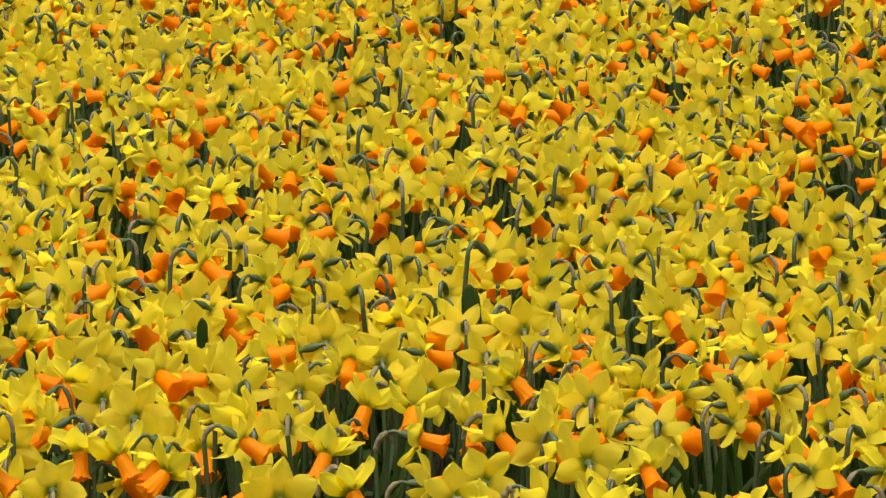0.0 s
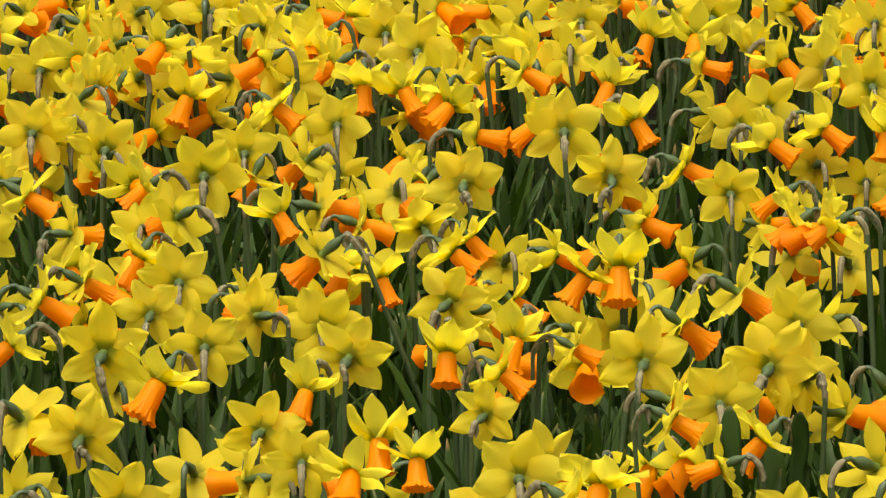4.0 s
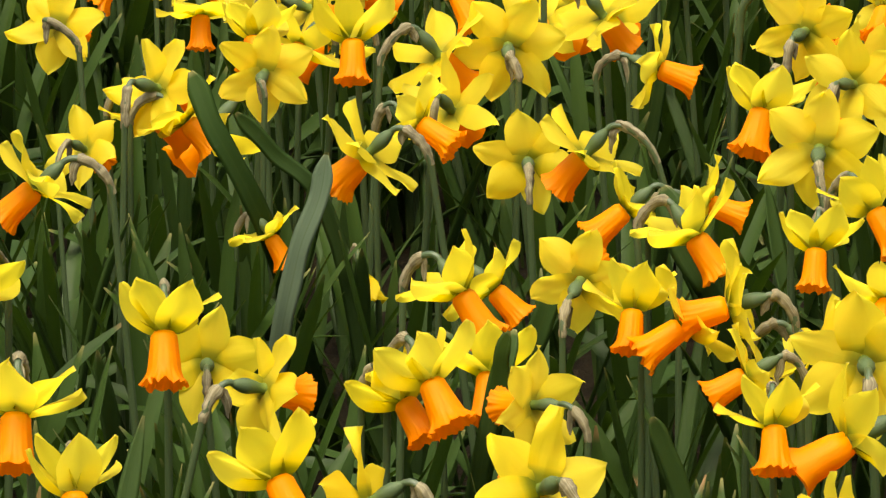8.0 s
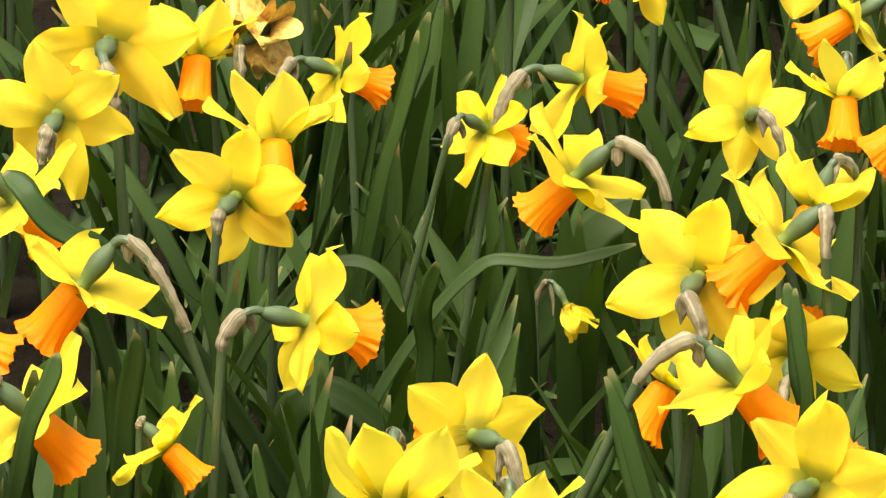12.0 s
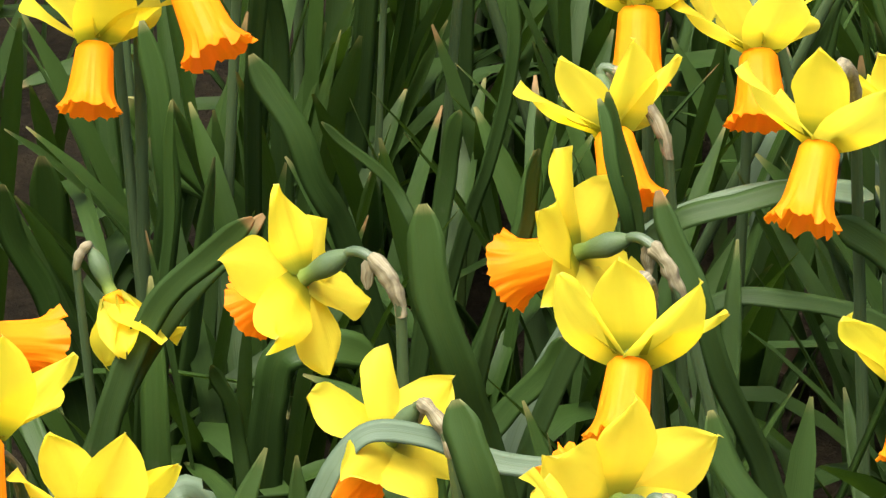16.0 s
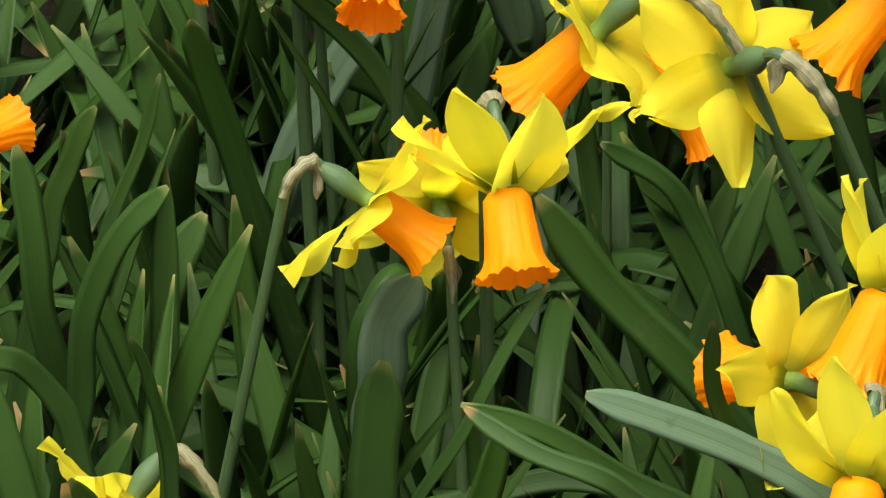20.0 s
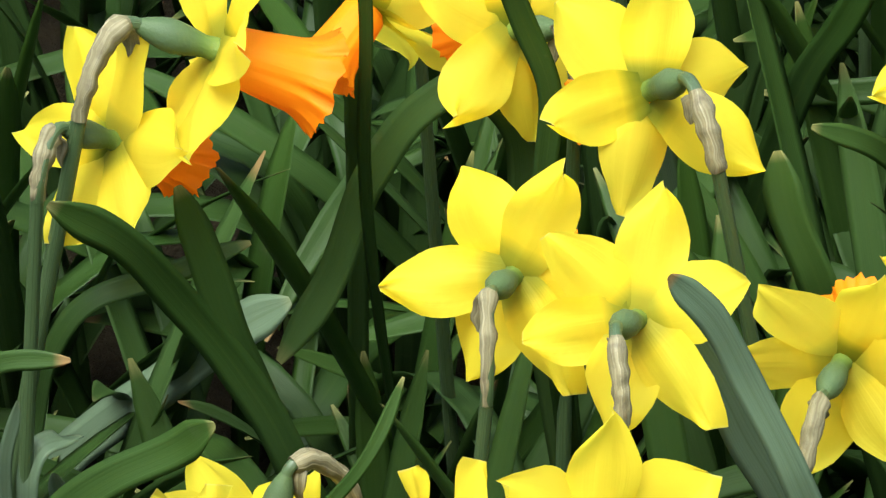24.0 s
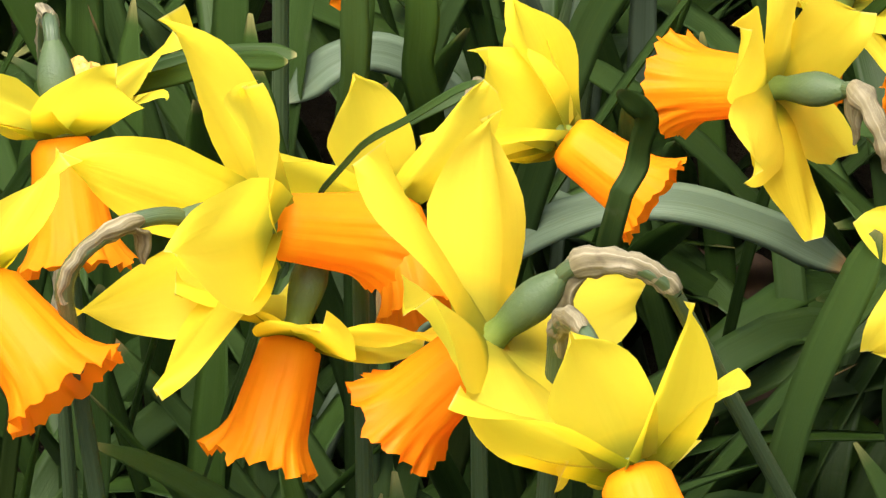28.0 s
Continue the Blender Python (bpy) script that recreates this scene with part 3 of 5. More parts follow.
daffodil(-0.469, 1.300, 0.325, 172, -22, 0.98, 8, spin=25, joint=(-0.427, 1.287, 0.320), foot=(-0.351, 1.333))
daffodil(-0.405, 1.330, 0.325, -132, -11, 1.02, 26)
daffodil(-0.368, 1.357, 0.330, 137, -29, 0.98, 8, spin=12, joint=(-0.337, 1.326, 0.326), foot=(-0.250, 1.374))
daffodil(-0.487, 1.407, 0.270, -129, -67, 0.88, 10)
daffodil(-0.381, 1.244, 0.330, 78, -26, 0.98, 8, spin=35, joint=(-0.381, 1.205, 0.328), foot=(-0.408, 1.199))
daffodil(-0.431, 1.492, 0.320, 88, -24, 0.90, 6, spin=20, joint=(-0.427, 1.447, 0.304), foot=(-0.453, 1.441))
daffodil(-0.383, 1.461, 0.335, 87, -30, 0.90, 4, spin=5, joint=(-0.377, 1.421, 0.327), foot=(-0.393, 1.418))
daffodil(-0.551, 1.566, 0.335, 20, -24, 1.08, 6, joint=(-0.588, 1.534, 0.323), foot=(-0.653, 1.519))
daffodil(-0.582, 1.549, 0.305, 55, -35, 0.92, 8, joint=(-0.597, 1.515, 0.302), foot=(-0.624, 1.507))
daffodil(-0.329, 1.508, 0.295, 88, -8, 0.88, 10, spin=15, joint=(-0.332, 1.466, 0.280), foot=(-0.392, 1.462))
daffodil(-0.410, 1.580, 0.335, 137, -39, 0.97, 5, spin=30, joint=(-0.380, 1.550, 0.330), foot=(-0.327, 1.570))
daffodil(-0.467, 1.623, 0.320, 145, -28, 0.92, 6, spin=10, joint=(-0.440, 1.599, 0.316))
daffodil(-0.311, 1.654, 0.315, 112, -15, 0.94, 4, spin=22, joint=(-0.284, 1.632, 0.323), foot=(-0.147, 1.708))
daffodil(-0.512, 1.794, 0.240, -127, -42, 0.90, 8, joint=(-0.477, 1.798, 0.232), foot=(-0.487, 1.796))
daffodil(-0.522, 1.638, 0.310, -113, -27, 0.88, 14, joint=(-0.511, 1.654, 0.312))
daffodil(-0.282, 1.537, 0.315, 96, -7, 0.95, 14)
daffodil(-0.441, 1.889, 0.320, -2, -35, 0.88, 4, spin=20, joint=(-0.471, 1.881, 0.324), foot=(-0.541, 1.872))
daffodil(-0.389, 1.881, 0.335, -69, -45, 1.00, 36)
daffodil(-0.425, 1.934, 0.295, 108, 9, 0.85, 10)
daffodil(-0.244, 1.836, 0.335, -117, -51, 1.02, 34, joint=(-0.220, 1.844, 0.341))
daffodil(-0.277, 1.827, 0.300, 155, -12, 0.95, 14)
daffodil(-0.367, 2.121, 0.240, -20, -56, 0.75, 20)
daffodil(-0.478, 2.079, 0.320, -87, -29, 0.95, 36)
daffodil(-0.527, 2.103, 0.345, -84, -46, 1.10, 36)
daffodil(-0.550, 2.115, 0.305, -131, -39, 0.88, 36)
daffodil(-0.557, 2.220, 0.325, 30, -14, 1.00, 12, joint=(-0.586, 2.195, 0.314))
daffodil(-0.378, 1.999, 0.335, -165, -47, 1.05, 8, spin=15, joint=(-0.321, 1.995, 0.331), foot=(-0.200, 2.043))
daffodil(-0.327, 2.000, 0.325, 137, -34, 1.06, 4, spin=20, joint=(-0.284, 1.974, 0.324), foot=(-0.165, 2.020))
daffodil(-0.277, 2.114, 0.325, 128, -14, 1.05, 10, spin=8, joint=(-0.265, 2.082, 0.319))
daffodil(-0.271, 2.033, 0.345, -147, -44, 1.05, 14, joint=(-0.242, 2.040, 0.356), foot=(-0.094, 2.100))
daffodil(-0.381, 2.200, 0.300, 155, -55, 0.92, 12, joint=(-0.353, 2.185, 0.303), foot=(-0.322, 2.192))
daffodil(-0.434, 2.304, 0.320, 164, -36, 1.00, 6, spin=15, joint=(-0.390, 2.288, 0.313), foot=(-0.388, 2.289))
daffodil(-0.283, 2.207, 0.340, -94, -46, 1.05, 36)
daffodil(-0.324, 2.351, 0.315, 163, -25, 1.02, 10, joint=(-0.277, 2.333, 0.303), foot=(-0.209, 2.349))
daffodil(-0.321, 2.444, 0.330, -66, -47, 1.00, 36, joint=(-0.297, 2.449, 0.315))
daffodil(-0.229, 2.441, 0.330, -102, -47, 1.05, 36)
daffodil(-0.530, 2.361, 0.280, -36, -56, 0.80, 0, 4, joint=(-0.545, 2.363, 0.290))
daffodil(-0.661, 1.235, 0.310, 105, 55, 0.90, 20, 5)
daffodil(-0.625, 1.337, 0.330, -42, -33, 1.05, 36)
daffodil(-0.269, 2.558, 0.320, -80, -50, 1.00, 36)
daffodil(-0.239, 1.739, 0.320, -93, -40, 1.00, 36)
daffodil(-0.619, 1.969, 0.280, 51, -2, 0.80, 10)
daffodil(-0.532, 2.554, 0.345, -48, -45, 1.10, 36)
daffodil(-0.575, 2.555, 0.310, -89, -49, 1.00, 36)
daffodil(-0.508, 2.670, 0.330, 18, -51, 0.98, 8, joint=(-0.525, 2.663, 0.350), foot=(-0.551, 2.659))
daffodil(-0.458, 2.753, 0.280, -14, -43, 0.68, 20, joint=(-0.472, 2.755, 0.290))
daffodil(-0.323, 2.555, 0.340, -86, -52, 1.08, 38)
daffodil(-0.299, 2.671, 0.325, 128, -12, 0.95, 6, spin=20, joint=(-0.272, 2.639, 0.305), foot=(-0.196, 2.655))
daffodil(-0.198, 2.541, 0.300, -64, -47, 0.82, 36)
daffodil(-0.175, 2.704, 0.340, 8, -51, 0.98, 26, joint=(-0.223, 2.692, 0.344), foot=(-0.379, 2.724))
daffodil(-0.219, 2.821, 0.290, -144, -51, 0.82, 26)
daffodil(-0.136, 2.610, 0.330, 70, -9, 0.98, 6, spin=12, joint=(-0.146, 2.576, 0.320))
daffodil(-0.574, 2.802, 0.320, -1, -29, 1.00, 20)
daffodil(-0.158, 2.861, 0.290, 83, 8, 0.82, 8)
daffodil(-0.552, 3.187, 0.335, 91, -6, 1.18, 4, spin=20, joint=(-0.543, 3.142, 0.307), foot=(-0.534, 3.143))
daffodil(-0.567, 3.097, 0.325, 89, -1, 1.00, 4, joint=(-0.570, 3.061, 0.311))
daffodil(-0.580, 3.399, 0.310, -88, -55, 0.98, 36)
daffodil(-0.507, 3.208, 0.320, -93, -54, 0.88, 36)
daffodil(-0.473, 3.242, 0.325, 64, 2, 0.95, 30, 3, joint=(-0.484, 3.209, 0.303), foot=(-0.507, 3.206))
daffodil(-0.426, 3.184, 0.320, 21, -26, 0.80, 5, joint=(-0.457, 3.168, 0.314), foot=(-0.499, 3.164))
daffodil(-0.439, 3.023, 0.340, -82, -54, 0.98, 36)
daffodil(-0.455, 2.986, 0.322, 80, -2, 0.95, 4, spin=10, joint=(-0.461, 2.954, 0.314), foot=(-0.498, 2.950))
daffodil(-0.510, 2.825, 0.335, -166, -51, 1.05, 14, joint=(-0.457, 2.817, 0.316), foot=(-0.372, 2.841))
daffodil(-0.393, 2.797, 0.330, 24, -20, 0.96, 6, spin=10, joint=(-0.433, 2.776, 0.323), foot=(-0.464, 2.773))
daffodil(-0.445, 3.376, 0.330, -82, -55, 0.92, 36)
daffodil(-0.328, 3.386, 0.335, -50, -49, 1.00, 36)
daffodil(-0.274, 3.367, 0.325, 168, -32, 0.96, 6, spin=15, joint=(-0.229, 3.352, 0.307), foot=(-0.152, 3.364))
daffodil(-0.176, 3.391, 0.325, 118, -25, 1.05, 4, spin=25, joint=(-0.149, 3.358, 0.314), foot=(-0.060, 3.371))
daffodil(-0.151, 3.340, 0.300, -167, -28, 0.85, 14)
daffodil(-0.288, 3.148, 0.330, 22, -22, 0.95, 8, spin=20, joint=(-0.334, 3.123, 0.306), foot=(-0.386, 3.121))
daffodil(-0.339, 3.125, 0.310, 49, -36, 0.72, 6, joint=(-0.358, 3.105, 0.307), foot=(-0.445, 3.104))
daffodil(-0.279, 3.000, 0.330, 177, -44, 0.98, 14, joint=(-0.231, 2.990, 0.322), foot=(-0.220, 2.991))
daffodil(-0.196, 3.116, 0.322, 110, -25, 0.80, 4, spin=20, joint=(-0.176, 3.088, 0.310))
daffodil(-0.149, 3.209, 0.300, -91, -54, 0.80, 36)
daffodil(-0.105, 3.103, 0.325, -163, -35, 0.98, 24)
daffodil(-0.206, 2.876, 0.325, 79, -6, 1.05, 4, spin=15, joint=(-0.202, 2.835, 0.304), foot=(-0.244, 2.835))
daffodil(-0.165, 2.875, 0.345, -174, -41, 1.02, 10, joint=(-0.143, 2.868, 0.340))
daffodil(-0.156, 3.015, 0.310, -136, -60, 0.88, 40)
daffodil(-0.294, 3.096, 0.220, -29, -54, 0.50, 0, 4)
daffodil(-0.546, 4.016, 0.330, -172, -41, 0.98, 20, joint=(-0.494, 4.016, 0.326), foot=(-0.476, 4.019))
daffodil(-0.559, 3.771, 0.330, -117, -50, 0.98, 36)
daffodil(-0.423, 3.672, 0.335, -87, -57, 0.96, 36)
daffodil(-0.493, 3.494, 0.340, -90, -56, 1.05, 36)
daffodil(-0.353, 3.584, 0.325, 36, -19, 0.92, 6, spin=15, joint=(-0.389, 3.559, 0.312), foot=(-0.471, 3.557))
daffodil(-0.043, 3.491, 0.330, -87, -56, 0.82, 36)
daffodil(-0.244, 3.766, 0.330, -28, -53, 0.95, 32)
daffodil(-0.226, 3.821, 0.315, -17, -44, 0.82, 30)
daffodil(-0.251, 3.568, 0.335, -49, -49, 0.95, 36)
daffodil(-0.269, 3.591, 0.315, -44, -46, 0.88, 36)
daffodil(-0.221, 3.661, 0.310, -89, -56, 0.88, 36)
daffodil(-0.189, 3.564, 0.320, 144, -11, 0.82, 8)
daffodil(-0.134, 3.742, 0.325, -98, -56, 0.82, 36)
daffodil(-0.102, 3.721, 0.320, -165, -31, 0.90, 22)
daffodil(-0.073, 3.714, 0.335, -175, -14, 0.95, 18)
daffodil(-0.061, 3.666, 0.305, -169, -28, 0.85, 20)
daffodil(-0.170, 3.823, 0.320, 77, 9, 0.90, 6)
daffodil(-0.098, 3.871, 0.335, -25, -52, 0.95, 34)
daffodil(-0.092, 4.032, 0.310, -5, -20, 0.82, 14)
daffodil(-0.406, 4.202, 0.240, -22, -58, 0.65, 20)
daffodil(-0.325, 4.075, 0.335, 169, -44, 0.96, 14, joint=(-0.281, 4.066, 0.330), foot=(-0.240, 4.070))
daffodil(-0.177, 4.084, 0.330, 170, -50, 0.96, 16, joint=(-0.127, 4.075, 0.327), foot=(-0.039, 4.084))
daffodil(-0.147, 4.014, 0.312, -165, -37, 0.86, 20)
daffodil(-0.243, 4.363, 0.335, 93, 1, 1.00, 4, spin=20, joint=(-0.234, 4.329, 0.318), foot=(-0.248, 4.329))
daffodil(-0.177, 4.464, 0.330, 21, -57, 0.96, 16, joint=(-0.221, 4.456, 0.351))
daffodil(-0.358, 4.388, 0.335, -89, -59, 0.96, 36)
daffodil(-0.293, 4.357, 0.330, 21, -53, 0.98, 14, joint=(-0.335, 4.341, 0.327), foot=(-0.361, 4.340))
daffodil(-0.300, 4.239, 0.312, -23, -30, 0.86, 20)
daffodil(-0.417, 4.322, 0.328, 85, 2, 0.90, 4, spin=5, joint=(-0.415, 4.293, 0.317), foot=(-0.433, 4.291))
daffodil(-0.437, 4.459, 0.320, -98, -59, 0.86, 36)
daffodil(-0.553, 4.621, 0.333, -159, -46, 0.96, 26)
daffodil(-0.594, 4.878, 0.315, -159, -46, 0.82, 26)
daffodil(-0.489, 4.848, 0.330, 85, 4, 0.92, 4, spin=15, joint=(-0.471, 4.818, 0.311), foot=(-0.472, 4.818))
daffodil(-0.392, 4.706, 0.330, 47, -25, 0.92, 6, joint=(-0.420, 4.680, 0.316), foot=(-0.438, 4.679))
daffodil(-0.295, 5.063, 0.332, -90, -61, 0.92, 36)
daffodil(-0.263, 5.039, 0.320, -87, -61, 0.78, 36)
daffodil(-0.293, 4.565, 0.325, -43, -49, 0.88, 36)
daffodil(-0.272, 4.689, 0.325, -159, -51, 0.82, 30)
daffodil(-0.108, 4.885, 0.330, -105, -51, 0.95, 26)
daffodil(-0.129, 4.797, 0.335, -14, -37, 0.92, 26)
daffodil(-0.133, 4.732, 0.320, -4, -23, 0.88, 16)
daffodil(-0.095, 4.728, 0.318, -22, -54, 0.86, 30)
daffodil(-0.134, 4.353, 0.320, -4, -21, 0.88, 16)
daffodil(-0.028, 4.416, 0.330, 71, -3, 0.96, 4, spin=10, joint=(-0.042, 4.382, 0.306), foot=(-0.061, 4.382))
daffodil(-0.057, 4.202, 0.330, -117, -55, 0.96, 36)
daffodil(-0.017, 4.072, 0.337, 87, 2, 1.02, 4, spin=5, joint=(-0.013, 4.029, 0.292), foot=(0.004, 4.029))
daffodil(-0.588, 4.487, 0.322, 71, -23, 0.88, 4, joint=(-0.569, 4.461, 0.308))
daffodil(-0.489, 4.272, 0.330, 48, -23, 0.95, 6, joint=(-0.511, 4.243, 0.309), foot=(-0.530, 4.241))
daffodil(-0.469, 4.264, 0.308, -10, -46, 0.86, 20)
daffodil(-0.742, 6.041, 0.325, 83, 11, 0.95, 4, joint=(-0.728, 6.011, 0.296))
daffodil(-0.651, 6.035, 0.325, 27, -10, 0.90, 8, joint=(-0.682, 6.014, 0.290))
daffodil(-0.602, 6.305, 0.320, -166, -38, 0.90, 24)
daffodil(-0.551, 6.086, 0.330, 145, -28, 0.98, 8, joint=(-0.509, 6.067, 0.317), foot=(-0.475, 6.071))
daffodil(-0.575, 5.933, 0.320, -148, -54, 0.92, 28)
daffodil(-0.615, 5.787, 0.325, 18, -34, 0.92, 12, joint=(-0.660, 5.770, 0.304))
daffodil(-0.392, 5.850, 0.335, 172, -40, 1.05, 14, joint=(-0.347, 5.842, 0.328), foot=(-0.230, 5.857))
daffodil(-0.373, 5.905, 0.315, -130, -61, 0.90, 30)
daffodil(-0.336, 5.860, 0.310, -45, -62, 0.80, 30)
daffodil(-0.539, 5.662, 0.320, 84, 7, 0.86, 4)
daffodil(-0.560, 5.414, 0.335, 85, 5, 1.05, 4, joint=(-0.556, 5.378, 0.304), foot=(-0.477, 5.390))
daffodil(-0.499, 5.291, 0.335, -141, -51, 1.02, 30)
daffodil(-0.653, 5.502, 0.325, -159, -36, 0.92, 24)
daffodil(-0.607, 5.170, 0.330, 53, -42, 1.02, 6, joint=(-0.624, 5.141, 0.305), foot=(-0.612, 5.142))
daffodil(-0.553, 5.137, 0.320, 83, 10, 0.92, 4, joint=(-0.544, 5.109, 0.304))
daffodil(-0.398, 5.128, 0.325, 76, 3, 0.90, 4, joint=(-0.401, 5.099, 0.307))
daffodil(-0.372, 5.314, 0.320, -123, -57, 0.82, 34)
daffodil(-0.341, 5.424, 0.325, 80, 10, 1.00, 4, joint=(-0.343, 5.393, 0.310))
daffodil(-0.253, 5.415, 0.330, -94, -62, 0.95, 34)
daffodil(-0.260, 5.652, 0.328, 68, 9, 0.95, 4, joint=(-0.278, 5.621, 0.300))
daffodil(-0.194, 5.499, 0.325, -122, -61, 0.92, 34)
daffodil(-0.204, 5.414, 0.310, -13, -39, 0.80, 20)
daffodil(-0.212, 5.223, 0.315, 71, 6, 0.75, 4, joint=(-0.224, 5.199, 0.301))
daffodil(-0.104, 5.769, 0.335, -91, -63, 1.05, 36)
daffodil(-0.136, 5.780, 0.325, -158, -51, 0.90, 24)
daffodil(-0.116, 5.882, 0.310, -154, -56, 0.84, 24)
daffodil(-0.044, 5.516, 0.330, 14, -42, 0.95, 12, joint=(-0.085, 5.502, 0.310), foot=(-0.113, 5.502))
daffodil(-0.076, 5.408, 0.320, 81, 5, 0.98, 4)
daffodil(0.008, 5.657, 0.330, 9, -37, 1.00, 12, joint=(-0.035, 5.648, 0.324))
daffodil(0.034, 5.308, 0.335, 80, 5, 1.02, 4, joint=(0.020, 5.272, 0.305), foot=(0.039, 5.272))
daffodil(0.064, 5.329, 0.320, 117, -20, 0.92, 4, joint=(0.081, 5.300, 0.305))
daffodil(-0.045, 6.346, 0.325, -6, -30, 0.92, 14)
daffodil(-0.270, 6.252, 0.330, 88, 11, 1.00, 4, joint=(-0.263, 6.220, 0.310))
daffodil(-0.120, 6.272, 0.330, 95, 13, 0.98, 4, joint=(-0.131, 6.240, 0.304))
daffodil(0.052, 6.167, 0.325, -173, -34, 0.88, 22)
daffodil(0.065, 6.037, 0.320, -172, -39, 0.88, 22)
daffodil(0.103, 6.009, 0.325, -174, -34, 0.92, 22)
daffodil(-0.051, 5.190, 0.315, -7, -30, 0.80, 14)
daffodil(-0.011, 4.999, 0.318, -175, -19, 0.80, 16)
daffodil(0.025, 5.092, 0.318, -163, -47, 0.84, 22)
daffodil(-0.438, 5.616, 0.325, 135, -8, 0.90, 6, joint=(-0.407, 5.595, 0.318))
daffodil(-0.141, 5.494, 0.315, -6, -30, 0.75, 16)
daffodil(-0.256, 6.027, 0.315, -17, -49, 0.84, 24)
daffodil(-0.269, 5.939, 0.318, -7, -40, 0.88, 18)
daffodil(-0.303, 6.040, 0.325, 112, 23, 0.92, 8)
daffodil(-0.173, 2.234, 0.321, -83, -55, 0.95, 38)
daffodil(-0.573, 2.991, 0.316, 25, -55, 0.95, 8)
daffodil(-0.610, 3.504, 0.323, 95, -7, 1.00, 8)
daffodil(0.011, 3.637, 0.323, 94, -6, 1.10, 8)
daffodil(-0.600, 3.653, 0.326, -179, -16, 0.95, 12)
daffodil(-0.020, 3.734, 0.300, 2, -43, 0.90, 16)
daffodil(-0.405, 3.749, 0.290, 95, -9, 0.90, 8)
daffodil(-0.019, 3.888, 0.321, -98, -58, 0.82, 38)
daffodil(0.019, 3.979, 0.321, -37, -51, 0.90, 38)
daffodil(-0.223, 4.215, 0.290, 94, -6, 0.90, 8)
daffodil(-0.346, 4.248, 0.200, -59, -72, 0.60, 0, 4)
daffodil(-0.542, 4.256, 0.290, 62, -30, 0.72, 8)
daffodil(0.007, 4.302, 0.320, 61, -15, 0.90, 8)
daffodil(0.031, 4.500, 0.325, -109, -38, 0.85, 48)
daffodil(-0.492, 4.603, 0.300, -90, -67, 0.80, 16)
daffodil(0.045, 4.873, 0.300, 93, -3, 0.85, 8)
daffodil(-0.176, 4.967, 0.318, 93, -7, 0.95, 12)
daffodil(-0.359, 5.039, 0.318, 93, -3, 0.80, 8)
daffodil(-0.011, 5.247, 0.316, 93, -3, 0.90, 8)
daffodil(-0.680, 5.303, 0.317, 93, -3, 0.95, 8)
daffodil(-0.479, 5.529, 0.315, 93, -3, 0.90, 8)
daffodil(0.061, 5.578, 0.316, 93, -3, 0.90, 8)
daffodil(-0.376, 5.610, 0.314, 93, -7, 1.00, 10)
daffodil(-0.711, 5.624, 0.314, -150, -32, 0.95, 38)
daffodil(-0.525, 5.804, 0.321, 93, -3, 0.95, 8)
daffodil(-0.455, 6.152, 0.320, -34, -54, 0.90, 38)
daffodil(0.177, 6.207, 0.324, -155, -45, 0.98, 38)
daffodil(0.002, 6.228, 0.318, 92, -2, 0.90, 8)
daffodil(-0.549, 6.407, 0.315, 92, -2, 1.10, 8)
daffodil(-0.446, 6.472, 0.316, 152, -38, 0.98, 16)
daffodil(0.046, 6.531, 0.316, -15, -34, 0.98, 38)
daffodil(-0.516, 6.537, 0.315, 92, -2, 0.90, 8)
daffodil(0.172, 6.539, 0.324, -118, -66, 0.98, 38)
daffodil(-0.666, 6.545, 0.320, 92, -2, 1.00, 8)
daffodil(-0.268, 6.554, 0.325, -5, -11, 0.98, 16)
daffodil(0.104, 6.565, 0.324, -17, -38, 0.98, 38)
daffodil(-0.175, 6.577, 0.325, 92, -2, 1.10, 8)
daffodil(-0.207, 6.616, 0.325, -160, -35, 0.98, 38)
daffodil(-0.753, 6.627, 0.326, 92, -2, 1.00, 8)
daffodil(0.013, 6.628, 0.318, 92, -2, 0.90, 8)
daffodil(-0.734, 6.640, 0.317, -155, -45, 0.98, 38)
daffodil(-0.423, 6.650, 0.324, 92, -2, 0.90, 8)
daffodil(-0.715, 6.673, 0.317, 92, -2, 1.00, 8)
daffodil(-0.100, 6.679, 0.318, -33, -55, 0.98, 38)
daffodil(0.044, 6.698, 0.324, 92, -2, 1.00, 8)
daffodil(-0.305, 6.773, 0.322, -147, -41, 0.98, 38)
daffodil(-0.499, 6.775, 0.323, -13, -39, 0.98, 16)
daffodil(0.162, 6.843, 0.322, 92, -2, 1.00, 8)
daffodil(-0.363, 6.876, 0.325, -33, -55, 0.98, 38)
daffodil(-0.408, 6.902, 0.325, -92, -69, 0.98, 38)
daffodil(-0.608, 6.911, 0.315, -135, -60, 0.98, 38)
daffodil(-0.718, 6.930, 0.324, -90, -54, 0.98, 48)
daffodil(-0.132, 6.949, 0.314, -128, -57, 0.98, 38)
daffodil(-0.496, 6.967, 0.316, 92, -2, 1.00, 8)
daffodil(-0.566, 6.998, 0.319, 31, -15, 0.98, 16)
daffodil(-0.027, 7.017, 0.320, -11, -14, 0.98, 16)
daffodil(0.115, 7.033, 0.314, 92, -2, 1.00, 8)
daffodil(-0.449, 7.044, 0.325, -165, -31, 0.98, 16)
daffodil(0.064, 7.056, 0.318, -22, -48, 0.98, 38)
daffodil(-0.228, 7.074, 0.325, -42, -38, 1.15, 48)
daffodil(-0.610, 7.097, 0.320, 92, -2, 1.00, 8)
